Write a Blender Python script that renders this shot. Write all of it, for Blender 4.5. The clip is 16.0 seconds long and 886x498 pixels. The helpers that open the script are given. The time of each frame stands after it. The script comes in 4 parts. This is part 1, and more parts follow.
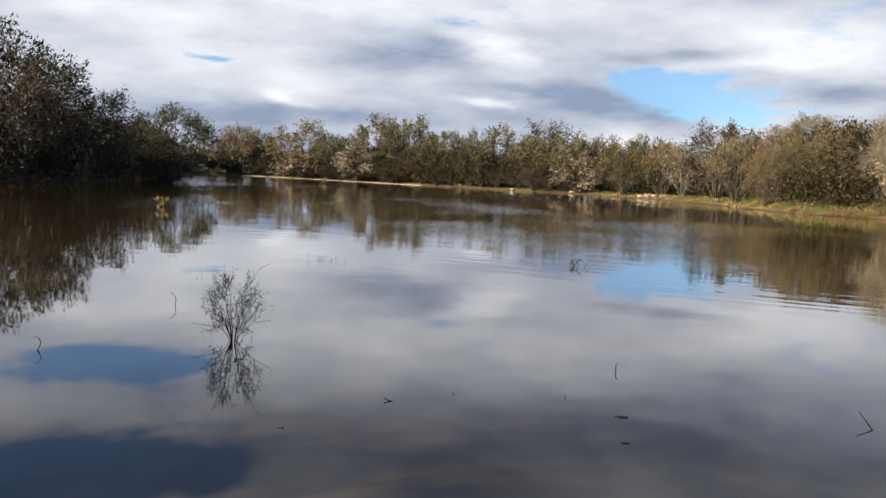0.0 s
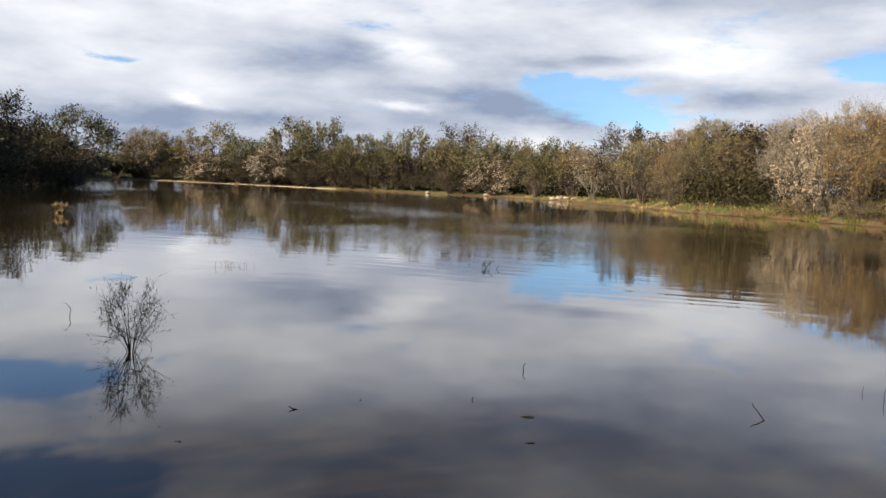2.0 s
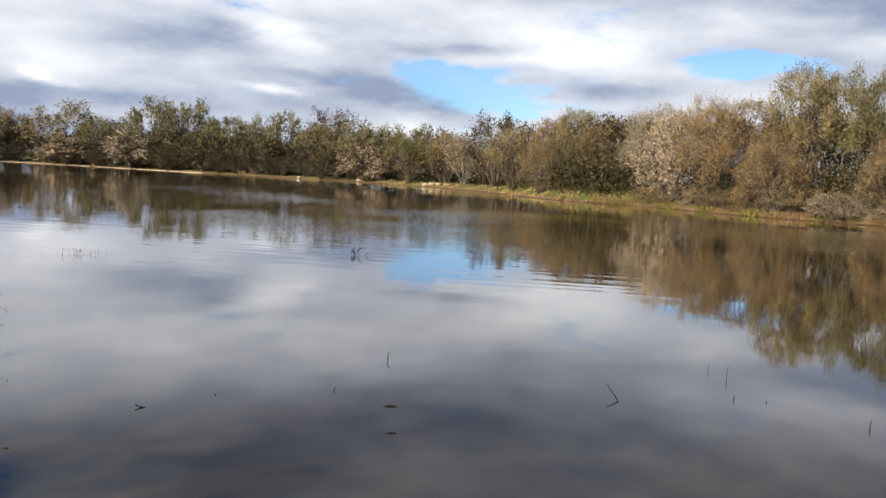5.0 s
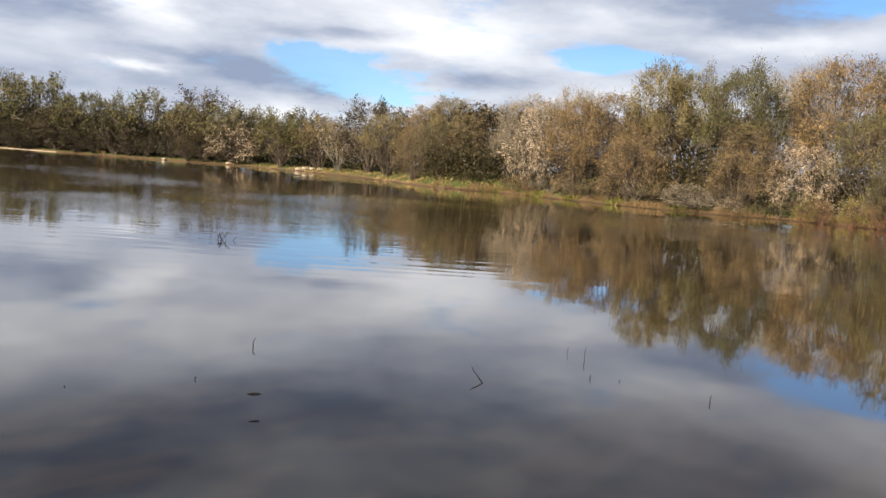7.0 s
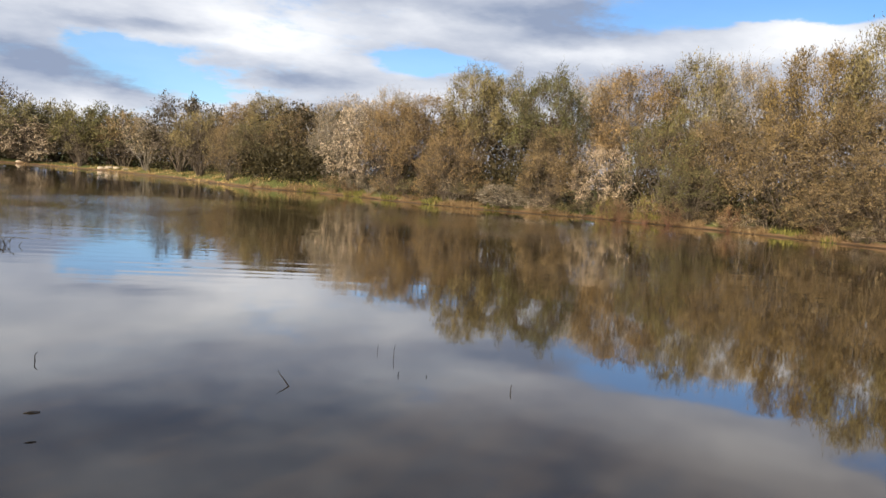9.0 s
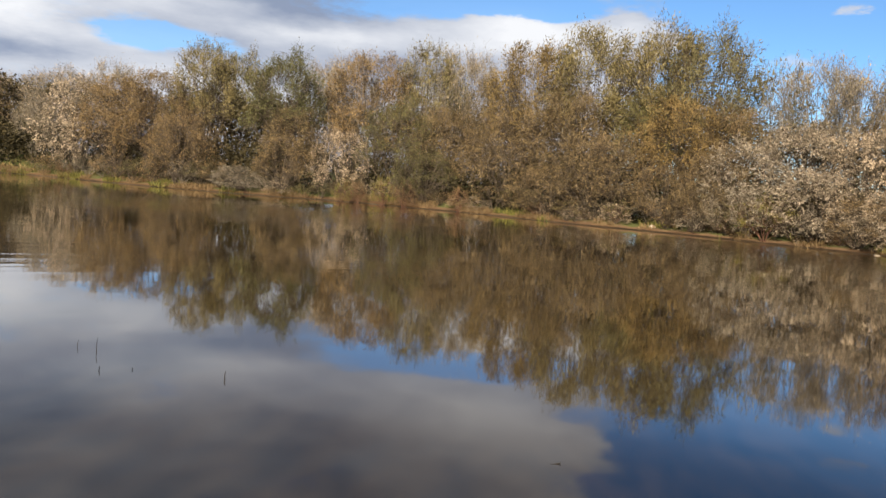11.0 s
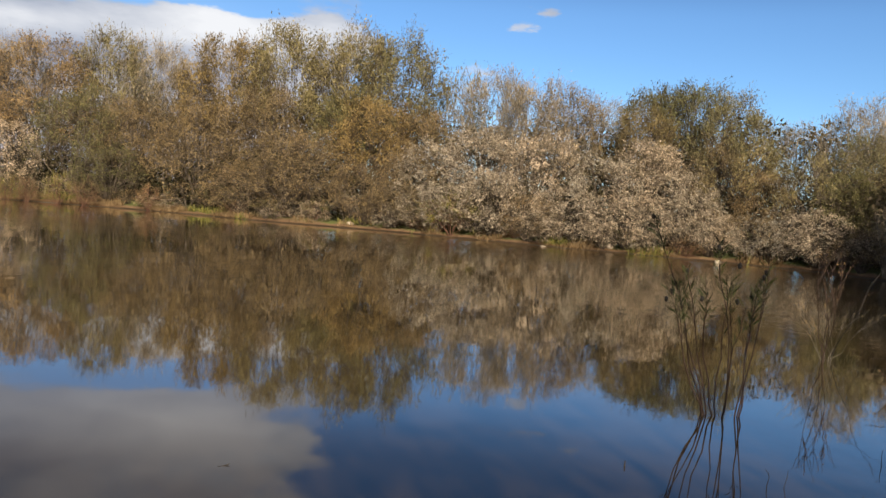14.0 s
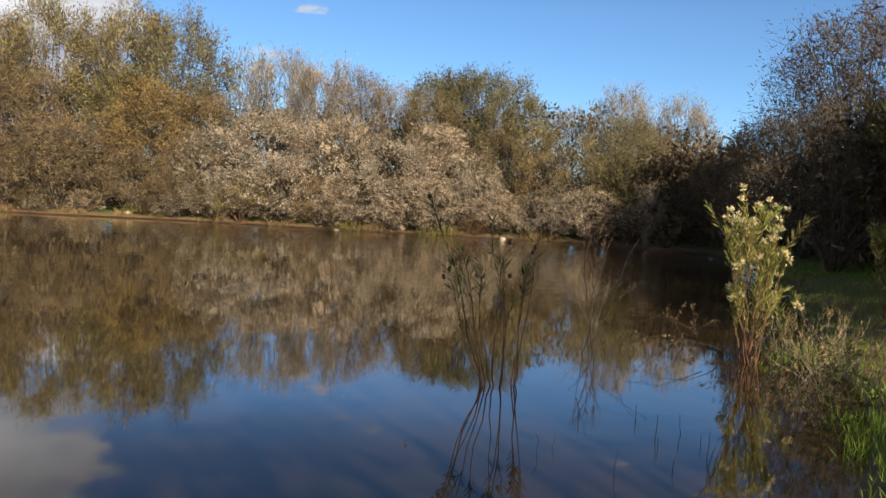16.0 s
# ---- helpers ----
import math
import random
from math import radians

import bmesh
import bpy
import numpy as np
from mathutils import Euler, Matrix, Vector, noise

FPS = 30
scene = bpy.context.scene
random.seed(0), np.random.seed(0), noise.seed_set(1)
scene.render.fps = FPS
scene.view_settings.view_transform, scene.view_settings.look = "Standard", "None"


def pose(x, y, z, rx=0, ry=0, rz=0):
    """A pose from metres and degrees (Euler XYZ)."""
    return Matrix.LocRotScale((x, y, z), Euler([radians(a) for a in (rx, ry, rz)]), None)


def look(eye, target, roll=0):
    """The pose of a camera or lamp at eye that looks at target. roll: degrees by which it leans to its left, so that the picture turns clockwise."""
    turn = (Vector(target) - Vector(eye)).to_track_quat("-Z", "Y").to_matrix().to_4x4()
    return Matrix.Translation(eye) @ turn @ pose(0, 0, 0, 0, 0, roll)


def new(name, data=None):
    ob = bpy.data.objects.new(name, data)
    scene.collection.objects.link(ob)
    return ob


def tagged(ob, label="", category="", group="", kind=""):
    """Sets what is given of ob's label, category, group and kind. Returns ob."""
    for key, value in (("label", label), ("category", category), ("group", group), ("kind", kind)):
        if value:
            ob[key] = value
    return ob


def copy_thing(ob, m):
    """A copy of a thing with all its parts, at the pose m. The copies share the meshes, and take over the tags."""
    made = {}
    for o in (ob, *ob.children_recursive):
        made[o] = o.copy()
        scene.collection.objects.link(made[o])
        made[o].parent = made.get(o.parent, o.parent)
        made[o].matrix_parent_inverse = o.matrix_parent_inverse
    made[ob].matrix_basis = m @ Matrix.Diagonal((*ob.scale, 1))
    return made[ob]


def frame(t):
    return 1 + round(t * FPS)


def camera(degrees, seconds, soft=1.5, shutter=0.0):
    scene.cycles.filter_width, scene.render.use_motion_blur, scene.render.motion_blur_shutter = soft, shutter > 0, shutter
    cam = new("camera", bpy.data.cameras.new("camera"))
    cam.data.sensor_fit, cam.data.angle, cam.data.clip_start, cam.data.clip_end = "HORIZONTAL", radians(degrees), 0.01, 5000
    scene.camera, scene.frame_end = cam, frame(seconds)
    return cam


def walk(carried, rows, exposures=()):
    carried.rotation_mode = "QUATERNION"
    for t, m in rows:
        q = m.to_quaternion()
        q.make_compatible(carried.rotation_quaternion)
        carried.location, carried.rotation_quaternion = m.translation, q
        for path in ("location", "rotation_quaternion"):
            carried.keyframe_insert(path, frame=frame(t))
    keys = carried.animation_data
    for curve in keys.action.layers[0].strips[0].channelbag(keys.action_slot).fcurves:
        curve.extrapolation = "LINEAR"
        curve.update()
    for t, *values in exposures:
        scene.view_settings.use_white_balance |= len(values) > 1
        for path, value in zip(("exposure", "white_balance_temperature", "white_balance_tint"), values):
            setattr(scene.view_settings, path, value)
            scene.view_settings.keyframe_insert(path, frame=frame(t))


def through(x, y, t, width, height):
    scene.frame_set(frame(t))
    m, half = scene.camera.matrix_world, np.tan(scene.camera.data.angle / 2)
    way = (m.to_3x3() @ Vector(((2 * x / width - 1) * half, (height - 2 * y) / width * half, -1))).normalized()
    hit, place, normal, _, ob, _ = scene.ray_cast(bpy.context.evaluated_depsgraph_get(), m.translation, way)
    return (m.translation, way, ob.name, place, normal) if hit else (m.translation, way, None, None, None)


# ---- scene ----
cam = camera(59.1, 16.0, soft=1.5)
walk(cam, [
    (0.0, pose(-0.058, -0.118, 1.6, 84.67, -2.55, -0.21)),
    (0.5, pose(-0.047, -0.128, 1.6, 84.76, -2.97, -3.16)),
    (1.0, pose(-0.016, -0.108, 1.6, 84.58, -3.05, -3.80)),
    (1.5, pose(0.016, -0.079, 1.6, 84.64, -1.92, -4.75)),
    (2.0, pose(0.029, -0.080, 1.6, 85.17, -2.26, -6.35)),
    (2.5, pose(0.047, -0.056, 1.6, 85.20, -1.89, -7.46)),
    (3.0, pose(0.076, -0.034, 1.6, 85.25, -2.03, -8.87)),
    (5.5, pose(0.139, 0.024, 1.6, 84.30, -3.33, -18.26)),
    (6.0, pose(0.145, 0.001, 1.6, 84.28, -3.86, -21.20)),
    (6.5, pose(0.146, 0.004, 1.6, 84.30, -4.11, -22.88)),
    (7.0, pose(0.180, -0.008, 1.6, 84.08, -4.05, -24.70)),
    (7.5, pose(0.205, -0.020, 1.6, 84.20, -3.85, -27.15)),
    (8.0, pose(0.241, -0.037, 1.6, 84.66, -3.74, -31.26)),
    (8.5, pose(0.271, -0.046, 1.6, 84.26, -3.98, -34.27)),
    (9.0, pose(0.300, -0.061, 1.6, 85.04, -4.17, -37.75)),
    (9.5, pose(0.359, -0.083, 1.6, 84.79, -4.24, -41.96)),
    (10.0, pose(0.412, -0.129, 1.6, 84.97, -4.63, -47.83)),
    (10.2, pose(0.424, -0.147, 1.6, 85.04, -4.65, -49.94)),
    (12.3, pose(0.585, -0.309, 1.6, 85.87, -3.78, -63.73)),
    (12.5, pose(0.595, -0.325, 1.6, 86.11, -3.75, -64.80)),
    (13.0, pose(0.545, -0.351, 1.6, 86.47, -3.91, -68.49)),
    (13.5, pose(0.552, -0.390, 1.6, 86.67, -3.82, -73.64)),
    (14.0, pose(0.577, -0.422, 1.6, 86.69, -4.46, -78.01)),
    (14.5, pose(0.614, -0.450, 1.6, 86.87, -4.25, -81.96)),
    (15.0, pose(0.636, -0.511, 1.6, 87.20, -4.12, -86.73)),
    (15.5, pose(0.656, -0.529, 1.6, 86.95, -3.04, -89.93)),
    (16.0, pose(0.675, -0.568, 1.6, 86.48, -3.04, -92.94)),
], exposures=[(0.0, 0.66), (3.0, 0.74), (7.0, 0.78), (10.0, 0.67), (13.0, 0.54), (16.0, 0.58)])

# ---- sky, clouds and sun ----
SUN_AZ, SUN_EL = -112.0, 28.0


class Nodes:
    """Short hand for building node trees."""

    def __init__(self, tree):
        self.tree = tree
        tree.nodes.clear()

    def node(self, kind, **values):
        n = self.tree.nodes.new(kind)
        for key, value in values.items():
            if key.startswith("i_"):
                self.put(n.inputs[int(key[2:])], value)
            elif key == "operation":
                n.operation = value
            elif key == "data_type":
                n.data_type = value
            elif key == "blend_type":
                n.blend_type = value
            elif key == "noise_dimensions":
                n.noise_dimensions = value
            elif key == "sky_type":
                n.sky_type = value
        return n

    def put(self, socket, value):
        if isinstance(value, bpy.types.NodeSocket):
            self.tree.links.new(value, socket)
        else:
            socket.default_value = value

    def math(self, operation, a, b=0.0, clamp=False):
        n = self.node("ShaderNodeMath", operation=operation, i_0=a, i_1=b)
        n.use_clamp = clamp
        return n.outputs[0]

    def step(self, value, low, high, to_low=0.0, to_high=1.0):
        n = self.node("ShaderNodeMapRange", i_0=value, i_1=low, i_2=high, i_3=to_low, i_4=to_high)
        n.interpolation_type = "SMOOTHSTEP"
        return n.outputs[0]

    def mix(self, fac, a, b, blend="MIX"):
        n = self.tree.nodes.new("ShaderNodeMix")
        n.data_type, n.blend_type = "RGBA", blend
        for socket, value in ((n.inputs[0], fac), (n.inputs[6], a), (n.inputs[7], b)):
            self.put(socket, value if not isinstance(value, tuple) or len(value) == 4 else (*value, 1.0))
        return n.outputs[2]

    def noise(self, vector, scale, detail=4.0, rough=0.55, warp=0.0):
        n = self.tree.nodes.new("ShaderNodeTexNoise")
        self.put(n.inputs["Vector"], vector)
        n.inputs["Scale"].default_value, n.inputs["Detail"].default_value = scale, detail
        n.inputs["Roughness"].default_value, n.inputs["Distortion"].default_value = rough, warp
        return n

    def scaled(self, vector, scale):
        n = self.tree.nodes.new("ShaderNodeMapping")
        self.put(n.inputs["Vector"], vector)
        n.inputs["Scale"].default_value = scale
        return n.outputs[0]


def build_sky():
    world = bpy.data.worlds.new("sky")
    world.use_nodes = True
    scene.world = world
    k = Nodes(world.node_tree)
    sky = k.node("ShaderNodeTexSky", sky_type="NISHITA")
    sky.sun_disc = False
    sky.sun_elevation, sky.sun_rotation = radians(SUN_EL), radians(SUN_AZ)
    sky.air_density, sky.dust_density, sky.ozone_density = 0.9, 0.0, 5.0
    way = k.node("ShaderNodeTexCoord").outputs["Generated"]
    split = k.node("ShaderNodeSeparateXYZ", i_0=way).outputs
    az = k.math("MULTIPLY", k.math("ARCTAN2", split[0], split[1]), 57.2958)
    el = k.math("MULTIPLY", k.math("ARCSINE", split[2]), 57.2958)
    streak = k.scaled(way, (2.2, 2.2, 7.0))
    n_warp = k.noise(streak, 2.4, 6.0, 0.58)
    n_warp2 = k.node("ShaderNodeSeparateXYZ", i_0=n_warp.outputs["Color"]).outputs
    azw = k.math("ADD", az, k.math("MULTIPLY", k.math("SUBTRACT", n_warp2[0], 0.5), 14.0))
    elw = k.math("ADD", el, k.math("MULTIPLY", k.math("SUBTRACT", n_warp2[1], 0.5), 3.2))

    def blobs(rows):
        total = 0.0
        for a, e, sa, se, weight in rows:
            u = k.math("DIVIDE", k.math("SUBTRACT", azw, a), sa)
            v = k.math("DIVIDE", k.math("SUBTRACT", elw, e), se)
            r = k.math("ADD", k.math("MULTIPLY", u, u), k.math("MULTIPLY", v, v))
            g = k.math("MULTIPLY", k.math("EXPONENT", k.math("MULTIPLY", r, -1.0)), weight)
            total = k.math("ADD", total, g)
        return total

    # where there is cloud: overcast to the north, open to the south-east
    n_cover = k.noise(streak, 2.6, 8.0, 0.66).outputs["Fac"]
    cover = k.math("ADD", k.step(azw, 64.0, 78.0, 0.62, -0.55), k.math("MULTIPLY", k.math("SUBTRACT", n_cover, 0.5), 1.7))
    cover = k.math("ADD", cover, k.step(el, 23.0, 38.0, 0.0, -0.8))
    cover = k.math("ADD", cover, blobs(CLOUD_COVER + CLOUD_COVER_LOW))
    mask = k.math("MAXIMUM", k.step(cover, 0.0, 0.5), k.step(azw, 40.0, 75.0, 0.16, 0.0))
    # light and dark parts of the clouds
    n_body = k.noise(streak, 2.3, 7.0, 0.52).outputs["Fac"]
    n_fine = k.noise(streak, 6.0, 5.0, 0.55).outputs["Fac"]
    tone = k.math("ADD", k.math("MULTIPLY", k.math("SUBTRACT", n_body, 0.5), 1.2), k.math("MULTIPLY", k.math("SUBTRACT", n_fine, 0.5), 0.5))
    n_large = k.noise(streak, 0.9, 2.0).outputs["Fac"]
    tone = k.math("ADD", tone, k.math("MULTIPLY", k.math("SUBTRACT", n_large, 0.5), 1.6))
    tone = k.math("ADD", k.math("ADD", tone, 0.47), blobs(CLOUD_TONE + CLOUD_TONE_LIGHT))
    tone = k.math("ADD", tone, 0.0, True)
    cloud = k.mix(tone, CLOUD_DARK, CLOUD_LIGHT)
    air = k.mix(1.0, sky.outputs[0], (SKY_STRENGTH * 0.84, SKY_STRENGTH * 0.97, SKY_STRENGTH * 1.04), "MULTIPLY")
    high = k.mix(k.step(el, 13.5, 19.0), (1.0, 1.0, 1.0), (0.56, 0.56, 0.58))
    back = k.node("ShaderNodeBackground", i_0=k.mix(1.0, k.mix(mask, air, cloud), high, "MULTIPLY"), i_1=1.0)
    out = k.node("ShaderNodeOutputWorld")
    k.put(out.inputs[0], back.outputs[0])


SKY_STRENGTH = 0.091
CLOUD_DARK, CLOUD_LIGHT = (0.19, 0.23, 0.32), (0.62, 0.63, 0.655)
# azimuth, elevation, half widths in degrees, weight
CLOUD_COVER = [
    (13.9, 7.6, 2.2, 0.7, -0.9), (17.6, 6.4, 3.4, 1.2, -1.2), (21.5, 5.1, 2.2, 0.7, -0.7), (36.3, 8.4, 4.2, 0.9, -1.2), (58.5, 12.6, 8.5, 1.3, -1.5),
    (-16.7, 7.4, 1.6, 0.4, -0.45), (2.0, 10.8, 2.2, 0.45, -0.3), (-25.0, 13.4, 6.0, 1.2, -0.85), (-18.0, 13.5, 4.0, 0.8, -0.6), (-26.0, 20.3, 8.0, 2.4, -0.95), (-19.0, 21.0, 6.0, 1.6, -0.6),
    (50.0, 9.8, 8.0, 0.8, 0.6), (62.0, 10.6, 7.0, 1.0, 0.9), (68.5, 11.6, 3.5, 0.9, 1.0), (81.8, 12.9, 1.6, 0.8, 1.05), (84.0, 14.4, 1.6, 0.6, 1.0),
]
CLOUD_COVER_LOW = [
    (79.0, 9.7, 3.0, 0.6, 1.0), (66.0, 17.3, 3.4, 1.0, 0.85), (59.0, 16.2, 4.0, 0.9, 0.4), (83.2, 16.3, 2.4, 0.5, 0.85), (107.0, 17.7, 3.0, 0.5, 0.85), (88.5, 16.8, 1.6, 0.35, 0.75),
]
CLOUD_TONE = [
    (8.5, 6.4, 6.5, 0.9, -0.55), (15.0, 5.3, 3.0, 0.6, -0.5), (-11.0, 3.9, 5.0, 1.0, -0.5), (-18.0, 3.4, 5.0, 1.0, -0.45), (-1.5, 8.8, 3.2, 0.8, -0.4), (16.3, 9.1, 6.0, 0.6, -0.45),
    (26.0, 6.6, 4.0, 0.8, -0.55), (45.5, 12.0, 8.0, 1.2, -0.45), (6.0, 18.0, 9.0, 2.4, -0.35), (20.0, 17.2, 9.0, 2.0, -0.4), (3.0, 22.0, 10.0, 2.0, -0.4), (30.0, 16.0, 6.0, 2.0, -0.25),
    (-5.0, 7.8, 5.0, 0.6, -0.3), (30.0, 4.0, 5.0, 0.8, -0.3),
]
CLOUD_TONE_LIGHT = [
    (3.2, 9.3, 3.4, 0.8, 0.55), (-11.1, 4.9, 1.3, 0.4, 0.6), (2.3, 5.1, 1.7, 0.35, 0.6), (13.2, 3.2, 4.0, 0.8, 0.55), (24.5, 8.7, 4.0, 0.8, 0.5), (62.0, 11.0, 10.0, 1.2, 0.6),
    (47.0, 9.4, 5.0, 0.7, 0.45), (25.5, 9.9, 4.0, 0.8, 0.35), (35.3, 11.1, 5.0, 1.0, 0.4), (-27.0, 10.3, 4.0, 1.4, 0.4), (-17.6, 18.2, 4.0, 1.0, 0.35), (-28.0, 16.7, 3.5, 1.0, 0.3),
    (64.0, 17.5, 5.0, 1.5, 0.4), (0.0, 14.0, 45.0, 5.0, 0.12),
]
build_sky()
sun_way = Vector((math.sin(radians(SUN_AZ)) * math.cos(radians(SUN_EL)), math.cos(radians(SUN_AZ)) * math.cos(radians(SUN_EL)), math.sin(radians(SUN_EL))))
sun = new("sun", bpy.data.lights.new("sun", "SUN"))
sun.data.energy, sun.data.angle, sun.data.color = 5.0, radians(0.55), (1.0, 0.86, 0.67)
sun.matrix_world = look(sun_way * 100, (0, 0, 0))

# ---- materials ----


def material(name):
    m = bpy.data.materials.new(name)
    m.use_nodes = True
    return m, Nodes(m.node_tree)


def finish(k, colour, rough, bump=None, bump_strength=0.3, bump_distance=0.02, **other):
    b = k.node("ShaderNodeBsdfPrincipled")
    k.put(b.inputs["Base Color"], colour if not isinstance(colour, tuple) else (*colour, 1.0))
    k.put(b.inputs["Roughness"], rough)
    for key, value in other.items():
        k.put(b.inputs[key.replace("_", " ")], value)
    if bump is not None:
        n = k.node("ShaderNodeBump")
        n.inputs["Strength"].default_value, n.inputs["Distance"].default_value = bump_strength, bump_distance
        k.put(n.inputs["Height"], bump)
        k.put(b.inputs["Normal"], n.outputs[0])
    out = k.node("ShaderNodeOutputMaterial")
    k.put(out.inputs[0], b.outputs[0])
    return b, out


def leaf_material(name, dark, light, through=0.1, rough=0.6):
    """Leaves that differ from one to the next and from plant to plant."""
    m, k = material(name)
    island = k.node("ShaderNodeNewGeometry").outputs["Random Per Island"]
    each = k.node("ShaderNodeObjectInfo").outputs["Random"]
    where = k.node("ShaderNodeTexCoord").outputs["Object"]
    patch = k.noise(where, 7.0, 2.0).outputs["Fac"]
    fac = k.math("ADD", k.math("MULTIPLY", k.step(island, 0.15, 0.9), 0.6), k.math("MULTIPLY", k.step(patch, 0.38, 0.62), 0.4))
    colour = k.mix(fac, dark, light)
    tint = k.mix(each, (0.82, 0.86, 0.86), (1.18, 1.1, 0.98))
    colour = k.mix(1.0, colour, tint, "MULTIPLY")
    b, out = finish(k, colour, rough)
    b.inputs["Specular IOR Level"].default_value = 0.25
    t = k.node("ShaderNodeBsdfTranslucent", i_0=colour)
    mixed = k.node("ShaderNodeMixShader", i_0=through, i_1=b.outputs[0], i_2=t.outputs[0])
    k.put(out.inputs[0], mixed.outputs[0])
    return m


def bark_material(name, dark, light):
    m, k = material(name)
    where = k.node("ShaderNodeTexCoord").outputs["Object"]
    grain = k.noise(k.scaled(where, (40.0, 40.0, 6.0)), 3.0, 5.0).outputs["Fac"]
    stain = k.noise(where, 4.0, 3.0).outputs["Fac"]
    fac = k.math("ADD", k.math("MULTIPLY", grain, 0.6), k.math("MULTIPLY", stain, 0.5))
    finish(k, k.mix(k.step(fac, 0.35, 0.75), dark, light), 0.85, grain, 0.5, 0.01)
    return m


LEAF = {
    "olive": leaf_material("olive_leaves", (0.055, 0.047, 0.021), (0.39, 0.33, 0.155)),
    "olive_dark": leaf_material("dark_olive_leaves", (0.03, 0.03, 0.012), (0.25, 0.235, 0.10)),
    "amber": leaf_material("orange_brown_leaves", (0.06, 0.042, 0.016), (0.42, 0.305, 0.125)),
    "brown": leaf_material("brown_dry_leaves", (0.06, 0.042, 0.020), (0.42, 0.305, 0.155)),
    "white": leaf_material("pale_grey_blossom", (0.10, 0.08, 0.054), (0.74, 0.62, 0.475)),
    "bare": leaf_material("sparse_grey_leaves", (0.10, 0.078, 0.05), (0.60, 0.485, 0.33)),
    # leaf colour lowered to stand for shade, on sunlit banks too
    "dark": leaf_material("shade_darkened_leaves", (0.022, 0.019, 0.009), (0.105, 0.085, 0.040)),
    # grey-brown, with the south bank's shade darkened into it
    "shade": leaf_material("grey_brown_shade_leaves", (0.041, 0.032, 0.018), (0.180, 0.140, 0.086)),
    "weed": leaf_material("yellow_green_weed_leaves", (0.09, 0.095, 0.022), (0.33, 0.29, 0.08)),
    "rust": leaf_material("rusty_dry_stems", (0.14, 0.092, 0.05), (0.34, 0.235, 0.12)),
    "lance": leaf_material("narrow_green_leaves", (0.02, 0.028, 0.010), (0.11, 0.125, 0.045)),
    "gold": leaf_material("yellow_green_narrow_leaves", (0.10, 0.125, 0.03), (0.44, 0.43, 0.13)),
    "grass": leaf_material("green_grass_blades", (0.05, 0.11, 0.012), (0.26, 0.36, 0.045)),
    "sedge": leaf_material("olive_green_short_grass", (0.075, 0.076, 0.026), (0.24, 0.212, 0.085)),
    "straw": leaf_material("dry_straw_blades", (0.28, 0.19, 0.08), (0.55, 0.42, 0.22)),
}
BARK = {
    "grey": bark_material("grey_brown_bark", (0.035, 0.026, 0.018), (0.20, 0.155, 0.11)),
    "pale": bark_material("pale_grey_twigs", (0.09, 0.075, 0.055), (0.36, 0.315, 0.25)),
    "red": bark_material("red_brown_stems", (0.08, 0.04, 0.025), (0.26, 0.13, 0.075)),
    # red stems made darker, shade put into the colour
    "maroon": bark_material("shade_dark_maroon_stems", (0.02, 0.012, 0.008), (0.075, 0.04, 0.027)),
    "black": bark_material("black_twigs", (0.012, 0.010, 0.009), (0.05, 0.042, 0.035)),
}


def ground_material():
    m, k = material("earth_and_grass")
    where = k.node("ShaderNodeNewGeometry").outputs["Position"]
    height = k.node("ShaderNodeSeparateXYZ", i_0=where).outputs[2]
    big = k.noise(where, 0.16, 4.0).outputs["Fac"]
    mid = k.noise(where, 1.3, 5.0).outputs["Fac"]
    fine = k.noise(where, 18.0, 5.0, 0.65).outputs["Fac"]
    soil = k.mix(mid, (0.11, 0.065, 0.033), (0.30, 0.18, 0.09))
    straw = k.mix(fine, (0.11, 0.09, 0.035), (0.25, 0.20, 0.085))
    green = k.mix(fine, (0.05, 0.075, 0.014), (0.17, 0.19, 0.045))
    turf = k.mix(k.step(big, 0.5, 0.7), green, straw)
    edge = k.math("ADD", height, k.math("MULTIPLY", k.math("SUBTRACT", mid, 0.5), 0.35))
    wet = k.step(k.math("ADD", height, k.math("MULTIPLY", k.math("SUBTRACT", mid, 0.5), 0.06)), 0.01, 0.09)
    soil = k.mix(wet, (0.045, 0.030, 0.017), soil)
    finish(k, k.mix(k.step(edge, 0.10, 0.24), soil, turf), k.step(wet, 0.0, 1.0, 0.45, 0.95), fine, 0.8, 0.04)
    return m


